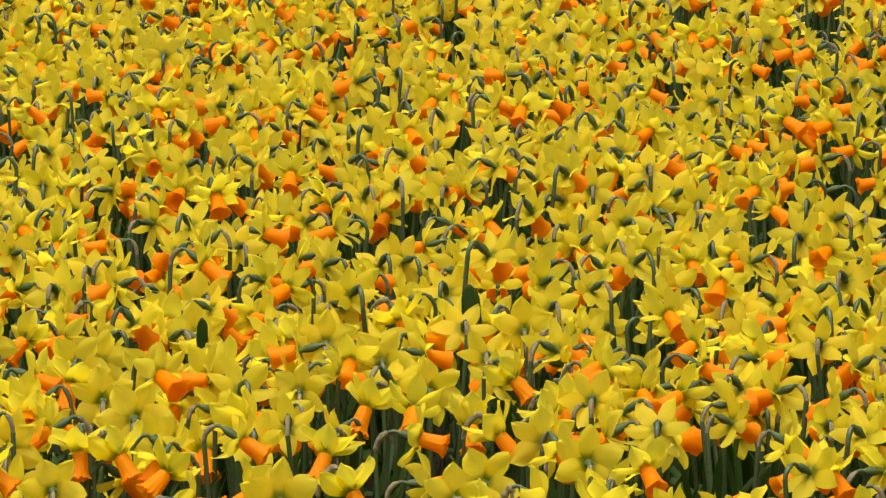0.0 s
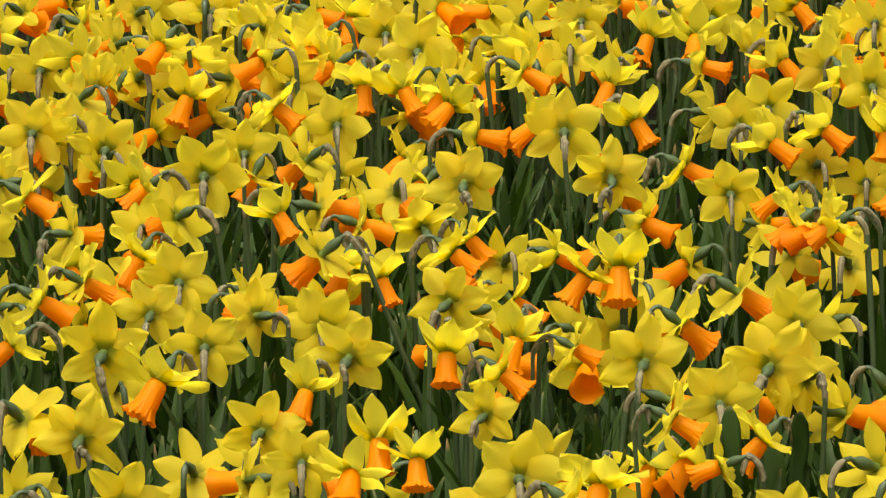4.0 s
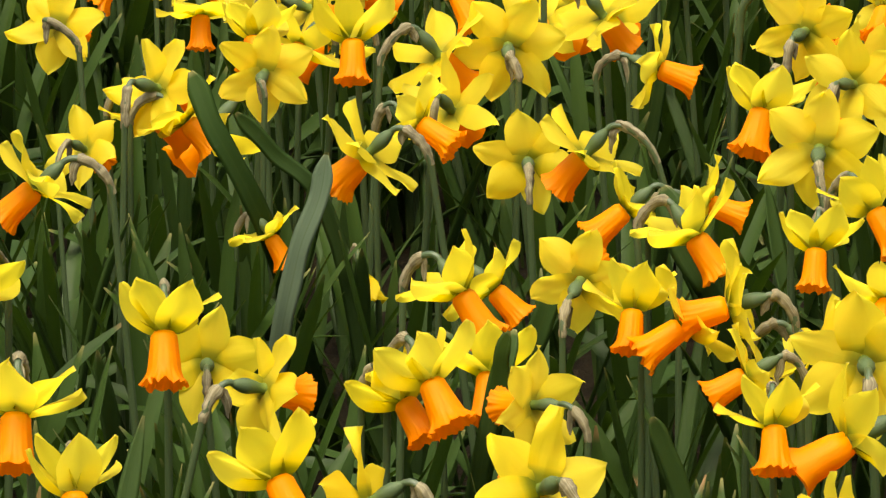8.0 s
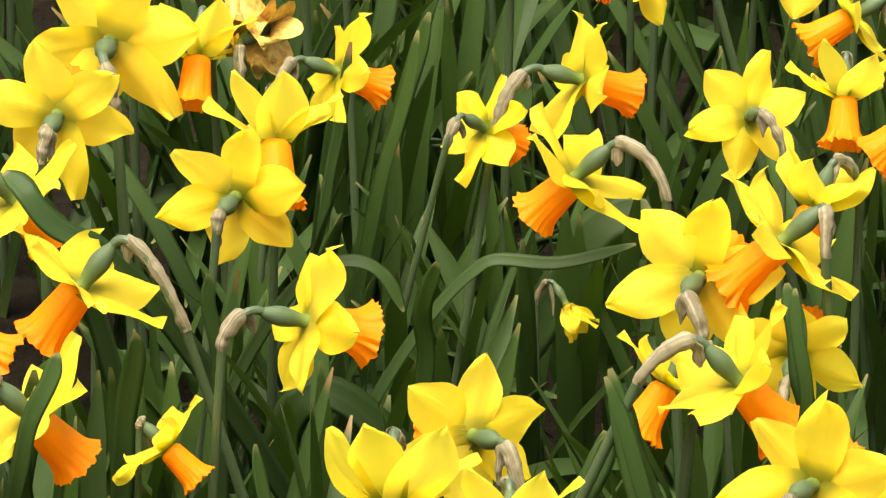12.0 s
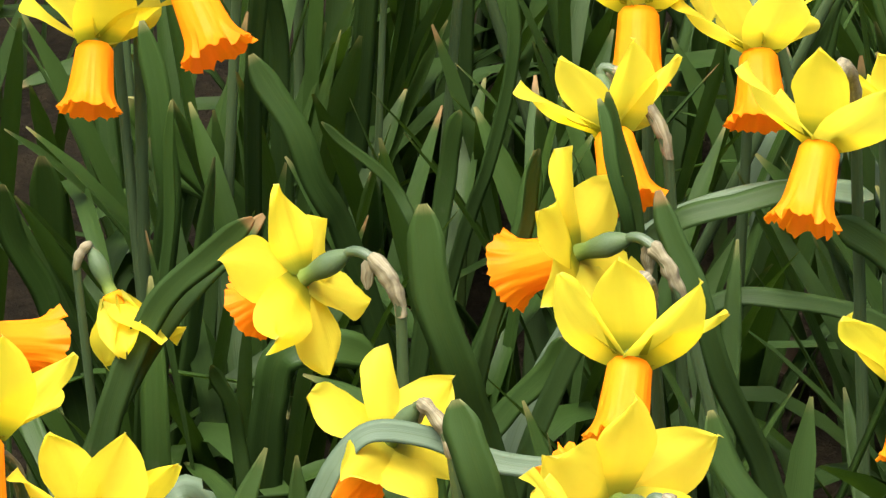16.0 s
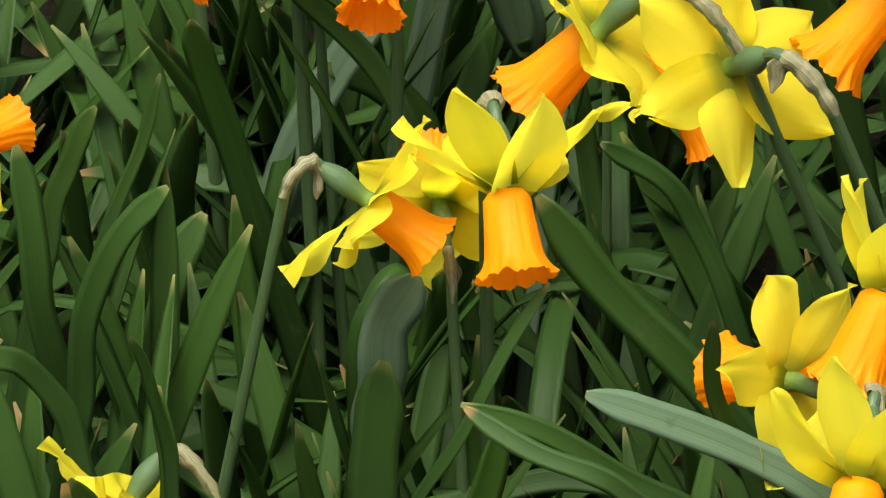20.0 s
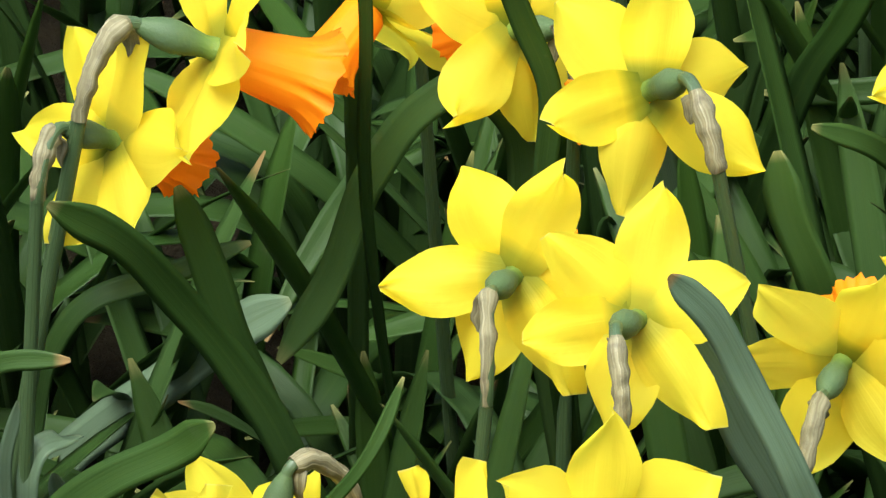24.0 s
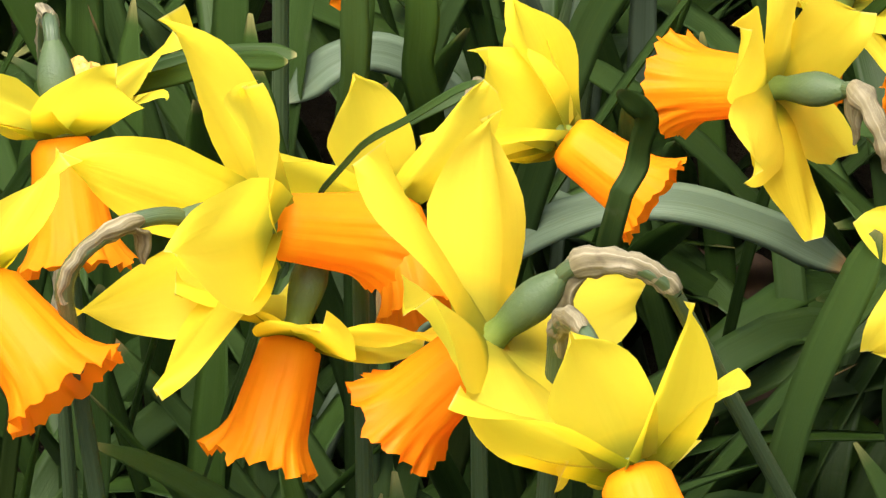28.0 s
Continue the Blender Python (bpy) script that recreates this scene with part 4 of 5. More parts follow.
daffodil(-0.796, 7.112, 0.315, 92, -2, 1.00, 8)
daffodil(0.032, 7.115, 0.319, -82, -54, 1.05, 48)
daffodil(-0.487, 7.131, 0.325, -92, -69, 0.98, 38)
daffodil(-0.360, 7.170, 0.319, 92, -2, 1.10, 8)
daffodil(0.129, 7.196, 0.317, -39, -52, 0.98, 38)
daffodil(-0.090, 7.232, 0.323, -132, -59, 0.98, 38)
daffodil(0.143, 7.256, 0.324, -63, -70, 0.90, 38)
daffodil(-0.401, 7.258, 0.326, 92, -2, 1.00, 8)
daffodil(-0.724, 7.269, 0.318, 165, -21, 0.98, 16)
daffodil(-0.016, 7.338, 0.325, 92, -2, 1.00, 8)
daffodil(-0.568, 7.347, 0.319, -57, -55, 0.98, 48)
daffodil(-0.173, 7.390, 0.317, 92, -2, 0.85, 8)
daffodil(-0.778, 7.434, 0.317, -8, -25, 0.98, 16)
daffodil(-0.562, 7.449, 0.320, -33, -55, 0.98, 38)
daffodil(0.185, 7.453, 0.323, -17, -38, 0.98, 38)
daffodil(0.086, 7.458, 0.321, -22, -48, 0.98, 38)
daffodil(-0.453, 7.472, 0.314, -118, -66, 0.98, 38)
daffodil(-0.302, 7.488, 0.315, -160, -35, 0.98, 38)
daffodil(-0.629, 7.517, 0.318, 92, -2, 1.00, 8)
daffodil(-0.359, 7.522, 0.318, 92, -2, 1.00, 8)
daffodil(-0.450, 7.535, 0.325, 92, -2, 1.00, 8)
daffodil(-0.706, 7.557, 0.324, 92, -2, 1.00, 8)
daffodil(0.154, 7.569, 0.320, -5, -11, 0.98, 16)
daffodil(-0.267, 7.583, 0.317, -48, -61, 0.98, 38)
daffodil(-0.076, 7.636, 0.315, 92, -2, 1.00, 8)
daffodil(-0.427, 7.637, 0.316, 92, -2, 1.00, 8)
daffodil(-0.829, 7.638, 0.318, -160, -35, 0.98, 38)
daffodil(-0.213, 7.657, 0.315, -38, -29, 0.98, 48)
daffodil(-0.780, 7.700, 0.318, -90, -54, 0.98, 48)
daffodil(-0.300, 7.732, 0.320, -17, -38, 0.98, 38)
daffodil(-0.578, 7.734, 0.319, 92, -2, 1.00, 8)
daffodil(-0.148, 7.750, 0.321, 92, -2, 1.00, 8)
daffodil(-0.191, 7.761, 0.324, -65, -68, 0.98, 38)
daffodil(-0.016, 7.763, 0.316, 92, -2, 1.00, 8)
daffodil(-0.529, 7.798, 0.319, -155, -45, 0.98, 38)
daffodil(-0.314, 7.818, 0.322, 92, -2, 1.00, 8)
daffodil(0.167, 7.818, 0.318, -7, -20, 0.98, 16)
daffodil(-0.621, 7.828, 0.324, -155, -45, 0.98, 38)
daffodil(0.103, 7.850, 0.322, 92, -2, 1.00, 8)
daffodil(0.060, 7.882, 0.322, -138, -62, 0.98, 38)
daffodil(-0.281, 7.896, 0.317, -17, -38, 0.98, 38)
daffodil(-0.835, 7.940, 0.316, 92, -2, 1.00, 8)
daffodil(-0.495, 7.964, 0.323, -6, -15, 0.98, 16)
daffodil(-0.698, 7.978, 0.322, -65, -68, 0.98, 38)
daffodil(-0.056, 7.979, 0.318, -30, -56, 0.98, 38)
daffodil(-0.232, 7.981, 0.318, -160, -35, 0.98, 38)
daffodil(-0.375, 7.986, 0.317, -153, -44, 0.98, 38)
daffodil(-0.733, 7.995, 0.324, -91, -59, 0.98, 48)
daffodil(-0.777, 7.998, 0.321, 92, -2, 1.00, 8)
daffodil(-0.438, 7.999, 0.324, -10, -30, 0.98, 16)

# ---- leaves that stand out ----
strap(0.0083, (-0.444, 1.653, -0.010), (-0.446, 1.573, 0.289), (-0.446, 1.573, 0.321), (-0.453, 1.573, 0.346), (-0.462, 1.573, 0.378), (-0.467, 1.573, 0.401))
strap(0.0062, (-0.512, 1.668, -0.010), (-0.509, 1.588, 0.287), (-0.507, 1.588, 0.350), (-0.507, 1.588, 0.387), (-0.507, 1.588, 0.421))
strap(0.0185, (-0.455, 1.994, -0.010), (-0.445, 1.914, 0.209), (-0.442, 1.914, 0.234), (-0.439, 1.914, 0.257), (-0.431, 1.914, 0.275), pale=True)
strap(0.0097, (-0.253, 1.491, -0.010), (-0.322, 1.411, 0.318), (-0.338, 1.411, 0.351), (-0.350, 1.411, 0.375), (-0.359, 1.411, 0.392), pale=True)
strap(0.0069, (-0.528, 1.297, -0.010), (-0.487, 1.217, 0.334), (-0.484, 1.217, 0.345), (-0.481, 1.217, 0.364), (-0.483, 1.217, 0.382))
strap(0.0057, (-0.800, 1.284, -0.010), (-0.634, 1.204, 0.338), (-0.615, 1.204, 0.350), (-0.592, 1.204, 0.364), (-0.579, 1.204, 0.370))
strap(0.0023, (-0.674, 1.258, -0.010), (-0.543, 1.178, 0.373), (-0.532, 1.178, 0.385), (-0.519, 1.178, 0.399), (-0.507, 1.178, 0.407))
strap(0.0083, (-0.588, 1.348, -0.010), (-0.586, 1.268, 0.271), (-0.586, 1.268, 0.302), (-0.585, 1.268, 0.330), (-0.585, 1.268, 0.355))
strap(0.0073, (-0.286, 2.474, -0.010), (-0.302, 2.394, 0.285), (-0.305, 2.394, 0.314), (-0.310, 2.394, 0.344), (-0.317, 2.394, 0.371))
strap(0.0063, (-0.404, 2.431, -0.010), (-0.365, 2.351, 0.264), (-0.354, 2.351, 0.300), (-0.345, 2.351, 0.332), (-0.341, 2.351, 0.363))
strap(0.0063, (-0.275, 2.469, -0.010), (-0.304, 2.389, 0.305), (-0.308, 2.389, 0.328), (-0.313, 2.389, 0.349), (-0.320, 2.389, 0.370))
strap(0.0081, (-0.097, 2.482, -0.010), (-0.165, 2.402, 0.344), (-0.185, 2.402, 0.388), (-0.199, 2.402, 0.429), (-0.212, 2.402, 0.469))
strap(0.0125, (-0.333, 2.954, -0.010), (-0.508, 2.874, 0.341), (-0.528, 2.874, 0.353), (-0.542, 2.874, 0.369), (-0.554, 2.874, 0.377))
strap(0.0095, (-0.535, 2.704, -0.010), (-0.509, 2.624, 0.308), (-0.503, 2.624, 0.337), (-0.494, 2.624, 0.363), (-0.485, 2.624, 0.383))
strap(0.0069, (-0.161, 2.754, -0.010), (-0.145, 2.674, 0.316), (-0.142, 2.674, 0.345), (-0.144, 2.674, 0.373), (-0.148, 2.674, 0.401))
strap(0.0081, (-0.166, 2.784, -0.010), (-0.209, 2.704, 0.254), (-0.221, 2.704, 0.286), (-0.230, 2.704, 0.318), (-0.237, 2.704, 0.341))
strap(0.0117, (-0.254, 3.681, -0.010), (-0.220, 3.601, 0.286), (-0.214, 3.601, 0.308), (-0.209, 3.601, 0.333), (-0.205, 3.601, 0.355))
strap(0.0160, (-0.361, 4.294, -0.010), (-0.411, 4.214, 0.251), (-0.433, 4.214, 0.301), (-0.447, 4.214, 0.330), (-0.460, 4.214, 0.358))
strap(0.0172, (-0.022, 4.034, -0.010), (-0.090, 3.954, 0.275), (-0.099, 3.954, 0.290), (-0.113, 3.954, 0.322), (-0.120, 3.954, 0.345))
strap(0.0154, (-0.411, 4.133, -0.010), (-0.384, 4.053, 0.225), (-0.373, 4.053, 0.269), (-0.360, 4.053, 0.305), (-0.350, 4.053, 0.341), pale=True)
strap(0.0127, (-0.470, 1.230, -0.010), (-0.438, 1.241, 0.225), (-0.434, 1.242, 0.252), (-0.426, 1.245, 0.296), (-0.416, 1.248, 0.330))
strap(0.0124, (-0.313, 1.280, -0.010), (-0.361, 1.266, 0.273), (-0.367, 1.264, 0.303), (-0.371, 1.263, 0.330))
strap(0.0053, (-0.315, 1.301, -0.010), (-0.363, 1.287, 0.279), (-0.368, 1.285, 0.300), (-0.377, 1.282, 0.317), (-0.389, 1.279, 0.340))
strap(0.0119, (-0.647, 1.193, -0.010), (-0.640, 1.197, 0.184), (-0.639, 1.198, 0.212), (-0.638, 1.198, 0.241), (-0.637, 1.198, 0.270))
strap(0.0073, (-0.530, 1.265, -0.010), (-0.512, 1.273, 0.253), (-0.510, 1.273, 0.272), (-0.504, 1.276, 0.295), (-0.505, 1.275, 0.330))
strap(0.0098, (-0.592, 1.275, -0.010), (-0.588, 1.276, 0.250), (-0.588, 1.277, 0.290), (-0.587, 1.277, 0.316), (-0.587, 1.277, 0.350))
strap(0.0037, (-0.650, 1.259, -0.010), (-0.604, 1.279, 0.258), (-0.591, 1.285, 0.275), (-0.574, 1.292, 0.290), (-0.557, 1.299, 0.300))
strap(0.0099, (-0.535, 1.313, -0.010), (-0.570, 1.298, 0.262), (-0.574, 1.296, 0.295), (-0.576, 1.295, 0.314), (-0.578, 1.294, 0.340))
strap(0.0064, (-0.715, 1.236, -0.010), (-0.670, 1.257, 0.276), (-0.662, 1.261, 0.287), (-0.646, 1.268, 0.295), (-0.627, 1.278, 0.299), (-0.614, 1.284, 0.300))
strap(0.0095, (-0.592, 1.343, -0.010), (-0.621, 1.329, 0.168), (-0.627, 1.326, 0.202), (-0.636, 1.322, 0.232), (-0.644, 1.318, 0.260))
strap(0.0122, (-0.610, 1.342, -0.010), (-0.563, 1.359, 0.238), (-0.556, 1.362, 0.265), (-0.546, 1.365, 0.283), (-0.530, 1.371, 0.299), (-0.507, 1.379, 0.315), (-0.492, 1.384, 0.330))
strap(0.0124, (-0.653, 1.332, -0.010), (-0.621, 1.345, 0.118), (-0.560, 1.368, 0.191), (-0.530, 1.379, 0.200), (-0.502, 1.390, 0.190), (-0.475, 1.401, 0.170), pale=True)
strap(0.0045, (-0.537, 1.406, -0.010), (-0.490, 1.421, 0.251), (-0.473, 1.427, 0.276), (-0.458, 1.431, 0.298), (-0.449, 1.434, 0.320))
strap(0.0206, (-0.559, 1.404, -0.010), (-0.521, 1.417, 0.060), (-0.510, 1.421, 0.076), (-0.493, 1.427, 0.080), (-0.473, 1.434, 0.056))
strap(0.0130, (-0.294, 1.500, -0.010), (-0.343, 1.487, 0.259), (-0.356, 1.484, 0.290), (-0.368, 1.481, 0.316), (-0.376, 1.479, 0.340), pale=True)
strap(0.0157, (-0.650, 1.391, -0.010), (-0.612, 1.407, 0.118), (-0.601, 1.411, 0.150), (-0.588, 1.417, 0.150), (-0.574, 1.422, 0.138), pale=True)
strap(0.0071, (-0.674, 1.396, -0.010), (-0.627, 1.414, 0.205), (-0.616, 1.419, 0.235), (-0.600, 1.425, 0.270), (-0.584, 1.431, 0.294), (-0.561, 1.440, 0.300))
strap(0.0129, (-0.581, 1.452, -0.010), (-0.626, 1.431, 0.148), (-0.633, 1.428, 0.165), (-0.653, 1.419, 0.180), (-0.666, 1.413, 0.178), (-0.676, 1.408, 0.166), pale=True)
strap(0.0063, (-0.605, 1.458, -0.010), (-0.600, 1.460, 0.167), (-0.599, 1.461, 0.195), (-0.595, 1.462, 0.230), (-0.589, 1.464, 0.260), pale=True)
strap(0.0128, (-0.466, 1.521, -0.010), (-0.513, 1.503, 0.216), (-0.529, 1.497, 0.250), (-0.545, 1.491, 0.279), (-0.561, 1.484, 0.309), (-0.578, 1.478, 0.330))
strap(0.0055, (-0.686, 1.442, -0.010), (-0.655, 1.455, 0.151), (-0.646, 1.459, 0.194), (-0.638, 1.463, 0.222), (-0.626, 1.467, 0.250))
strap(0.0112, (-0.595, 1.502, -0.010), (-0.595, 1.502, 0.080), (-0.595, 1.502, 0.121), (-0.593, 1.503, 0.170), (-0.593, 1.503, 0.200), pale=True)
strap(0.0130, (-0.588, 1.510, -0.010), (-0.612, 1.500, 0.127), (-0.619, 1.496, 0.167), (-0.632, 1.491, 0.200), (-0.648, 1.484, 0.220), (-0.674, 1.473, 0.217), pale=True)
strap(0.0089, (-0.568, 1.524, -0.010), (-0.614, 1.504, 0.170), (-0.625, 1.499, 0.207), (-0.637, 1.494, 0.236), (-0.647, 1.489, 0.250))
strap(0.0091, (-0.625, 1.522, -0.010), (-0.607, 1.528, 0.160), (-0.605, 1.529, 0.182), (-0.601, 1.531, 0.200), (-0.593, 1.534, 0.192), pale=True)
strap(0.0122, (-0.480, 1.579, -0.010), (-0.527, 1.562, 0.175), (-0.540, 1.557, 0.222), (-0.550, 1.554, 0.253), (-0.561, 1.550, 0.290))
strap(0.0133, (-0.298, 1.624, -0.010), (-0.347, 1.613, 0.229), (-0.353, 1.611, 0.250), (-0.364, 1.609, 0.275), (-0.375, 1.606, 0.300))
strap(0.0081, (-0.268, 1.644, -0.010), (-0.317, 1.633, 0.225), (-0.330, 1.630, 0.259), (-0.347, 1.626, 0.284), (-0.366, 1.622, 0.300))
strap(0.0087, (-0.662, 1.538, -0.010), (-0.614, 1.555, 0.186), (-0.606, 1.558, 0.219), (-0.591, 1.563, 0.240), (-0.567, 1.571, 0.246), (-0.546, 1.578, 0.250))
strap(0.0126, (-0.429, 1.619, -0.010), (-0.461, 1.609, 0.246), (-0.466, 1.608, 0.287), (-0.479, 1.604, 0.300), (-0.497, 1.599, 0.290), (-0.513, 1.594, 0.265), (-0.526, 1.590, 0.223), (-0.540, 1.586, 0.195))
strap(0.0124, (-0.450, 1.665, -0.010), (-0.471, 1.659, 0.242), (-0.474, 1.658, 0.279), (-0.484, 1.655, 0.314), (-0.493, 1.653, 0.345))
strap(0.0079, (-0.539, 1.658, -0.010), (-0.532, 1.660, 0.240), (-0.531, 1.660, 0.280), (-0.530, 1.660, 0.315), (-0.530, 1.660, 0.360))
strap(0.0076, (-0.223, 1.761, -0.010), (-0.257, 1.753, 0.197), (-0.321, 1.740, 0.318), (-0.349, 1.734, 0.329), (-0.372, 1.729, 0.340))
strap(0.0165, (-0.701, 1.632, -0.010), (-0.654, 1.647, 0.074), (-0.642, 1.652, 0.087), (-0.614, 1.661, 0.112), (-0.587, 1.670, 0.138), (-0.566, 1.677, 0.150), pale=True)
strap(0.0125, (-0.164, 1.808, -0.010), (-0.198, 1.802, 0.171), (-0.262, 1.789, 0.276), (-0.285, 1.785, 0.291), (-0.314, 1.779, 0.307), (-0.339, 1.775, 0.320), pale=True)
strap(0.0066, (-0.464, 1.762, -0.010), (-0.484, 1.756, 0.260), (-0.486, 1.756, 0.293), (-0.489, 1.755, 0.316), (-0.496, 1.753, 0.340))
strap(0.0066, (-0.230, 1.810, -0.010), (-0.279, 1.801, 0.240), (-0.290, 1.800, 0.274), (-0.300, 1.798, 0.306), (-0.301, 1.798, 0.340))
strap(0.0116, (-0.458, 1.795, -0.010), (-0.409, 1.805, 0.192), (-0.396, 1.808, 0.219), (-0.384, 1.811, 0.246), (-0.379, 1.812, 0.280))
strap(0.0080, (-0.471, 1.791, -0.010), (-0.487, 1.787, 0.186), (-0.491, 1.786, 0.228), (-0.492, 1.785, 0.269), (-0.494, 1.785, 0.300))
strap(0.0099, (-0.237, 1.848, -0.010), (-0.271, 1.842, 0.111), (-0.335, 1.829, 0.178), (-0.359, 1.824, 0.180), (-0.395, 1.817, 0.176), (-0.427, 1.811, 0.175))
strap(0.0085, (-0.211, 1.862, -0.010), (-0.245, 1.855, 0.142), (-0.308, 1.841, 0.230), (-0.334, 1.835, 0.247), (-0.364, 1.829, 0.267), (-0.394, 1.822, 0.280))
strap(0.0057, (-0.466, 1.842, -0.010), (-0.417, 1.852, 0.219), (-0.401, 1.855, 0.249), (-0.384, 1.859, 0.283), (-0.370, 1.861, 0.310))
strap(0.0098, (-0.493, 1.849, -0.010), (-0.541, 1.833, 0.217), (-0.549, 1.831, 0.247), (-0.562, 1.827, 0.270), (-0.578, 1.822, 0.280))
strap(0.0150, (-0.233, 1.909, -0.010), (-0.282, 1.899, 0.208), (-0.303, 1.895, 0.230), (-0.323, 1.891, 0.260), (-0.354, 1.884, 0.299), (-0.378, 1.879, 0.335))
strap(0.0094, (-0.250, 1.912, -0.010), (-0.284, 1.905, 0.121), (-0.348, 1.892, 0.195), (-0.375, 1.887, 0.200), (-0.400, 1.882, 0.195), (-0.430, 1.876, 0.188), (-0.462, 1.870, 0.187))
strap(0.0198, (-0.488, 1.881, -0.010), (-0.455, 1.888, 0.128), (-0.445, 1.891, 0.167), (-0.441, 1.892, 0.205), (-0.439, 1.892, 0.250))
strap(0.0083, (-0.269, 1.945, -0.010), (-0.319, 1.936, 0.259), (-0.331, 1.934, 0.289), (-0.345, 1.931, 0.313), (-0.364, 1.928, 0.330))
strap(0.0109, (-0.599, 1.899, -0.010), (-0.567, 1.908, 0.176), (-0.561, 1.909, 0.206), (-0.557, 1.910, 0.244), (-0.543, 1.914, 0.280), (-0.524, 1.919, 0.300))
strap(0.0196, (-0.490, 1.941, -0.010), (-0.464, 1.947, 0.115), (-0.457, 1.948, 0.147), (-0.452, 1.950, 0.193), (-0.450, 1.950, 0.239), (-0.444, 1.951, 0.250), (-0.436, 1.953, 0.247))
strap(0.0113, (-0.208, 2.006, -0.010), (-0.224, 2.004, 0.240), (-0.227, 2.004, 0.277), (-0.231, 2.003, 0.314), (-0.233, 2.003, 0.350), pale=True)
strap(0.0063, (-0.611, 1.929, -0.010), (-0.577, 1.938, 0.181), (-0.568, 1.941, 0.224), (-0.556, 1.944, 0.264), (-0.545, 1.947, 0.295), (-0.533, 1.950, 0.330))
strap(0.0119, (-0.540, 1.954, -0.010), (-0.570, 1.945, 0.177), (-0.578, 1.943, 0.227), (-0.582, 1.941, 0.260), (-0.589, 1.939, 0.300))
strap(0.0103, (-0.638, 1.951, -0.010), (-0.590, 1.964, 0.230), (-0.585, 1.966, 0.255), (-0.578, 1.968, 0.275), (-0.565, 1.972, 0.300))
strap(0.0128, (-0.476, 2.064, -0.010), (-0.525, 2.051, 0.198), (-0.534, 2.048, 0.235), (-0.543, 2.046, 0.272), (-0.545, 2.045, 0.300))
strap(0.0149, (-0.601, 2.052, -0.010), (-0.579, 2.058, 0.105), (-0.571, 2.060, 0.142), (-0.560, 2.063, 0.177), (-0.551, 2.065, 0.200))
strap(0.0165, (-0.270, 2.166, -0.010), (-0.319, 2.159, 0.276), (-0.330, 2.157, 0.299), (-0.338, 2.155, 0.322), (-0.345, 2.154, 0.345))
strap(0.0095, (-0.436, 2.149, -0.010), (-0.485, 2.137, 0.204), (-0.499, 2.134, 0.231), (-0.518, 2.129, 0.256), (-0.533, 2.125, 0.280))
strap(0.0095, (-0.451, 2.159, -0.010), (-0.401, 2.167, 0.297), (-0.389, 2.169, 0.311), (-0.366, 2.173, 0.310), (-0.335, 2.178, 0.300), (-0.300, 2.184, 0.300), pale=True)
strap(0.0118, (-0.158, 2.214, -0.010), (-0.208, 2.209, 0.255), (-0.224, 2.207, 0.274), (-0.240, 2.205, 0.294), (-0.251, 2.204, 0.320))
strap(0.0155, (-0.442, 2.212, -0.010), (-0.490, 2.200, 0.144), (-0.497, 2.198, 0.163), (-0.510, 2.195, 0.183), (-0.530, 2.190, 0.200))
strap(0.0182, (-0.575, 2.192, -0.010), (-0.541, 2.199, 0.163), (-0.477, 2.212, 0.263), (-0.466, 2.215, 0.270), (-0.456, 2.217, 0.235), (-0.451, 2.218, 0.196), pale=True)
strap(0.0165, (-0.534, 2.221, -0.010), (-0.485, 2.232, 0.231), (-0.479, 2.233, 0.259), (-0.469, 2.235, 0.260), (-0.460, 2.237, 0.238), (-0.452, 2.239, 0.211), (-0.449, 2.239, 0.182), pale=True)
strap(0.0175, (-0.313, 2.331, -0.010), (-0.362, 2.323, 0.249), (-0.371, 2.321, 0.282), (-0.380, 2.320, 0.314), (-0.386, 2.319, 0.350))
strap(0.0115, (-0.196, 2.376, -0.010), (-0.246, 2.370, 0.215), (-0.260, 2.368, 0.254), (-0.270, 2.367, 0.289), (-0.280, 2.366, 0.313), (-0.291, 2.364, 0.340))
strap(0.0120, (-0.570, 2.317, -0.010), (-0.521, 2.326, 0.252), (-0.508, 2.329, 0.278), (-0.486, 2.333, 0.304), (-0.460, 2.338, 0.330))
strap(0.0131, (-0.591, 2.337, -0.010), (-0.542, 2.346, 0.193), (-0.530, 2.348, 0.226), (-0.515, 2.351, 0.253), (-0.489, 2.356, 0.290), (-0.462, 2.362, 0.320))
strap(0.0069, (-0.428, 2.408, -0.010), (-0.378, 2.415, 0.229), (-0.365, 2.417, 0.262), (-0.355, 2.418, 0.297), (-0.351, 2.419, 0.330))
strap(0.0075, (-0.476, 2.417, -0.010), (-0.487, 2.415, 0.154), (-0.489, 2.414, 0.177), (-0.493, 2.413, 0.200), (-0.497, 2.412, 0.220))
strap(0.0074, (-0.432, 2.428, -0.010), (-0.383, 2.435, 0.221), (-0.370, 2.437, 0.251), (-0.362, 2.438, 0.284), (-0.353, 2.440, 0.320))
strap(0.0099, (-0.292, 2.449, -0.010), (-0.311, 2.446, 0.255), (-0.313, 2.446, 0.286), (-0.317, 2.445, 0.316), (-0.327, 2.444, 0.345))
strap(0.0109, (-0.392, 2.446, -0.010), (-0.357, 2.449, 0.177), (-0.293, 2.455, 0.286), (-0.263, 2.458, 0.294), (-0.233, 2.461, 0.300))
strap(0.0145, (-0.130, 2.477, -0.010), (-0.180, 2.472, 0.233), (-0.202, 2.470, 0.255), (-0.225, 2.468, 0.280))
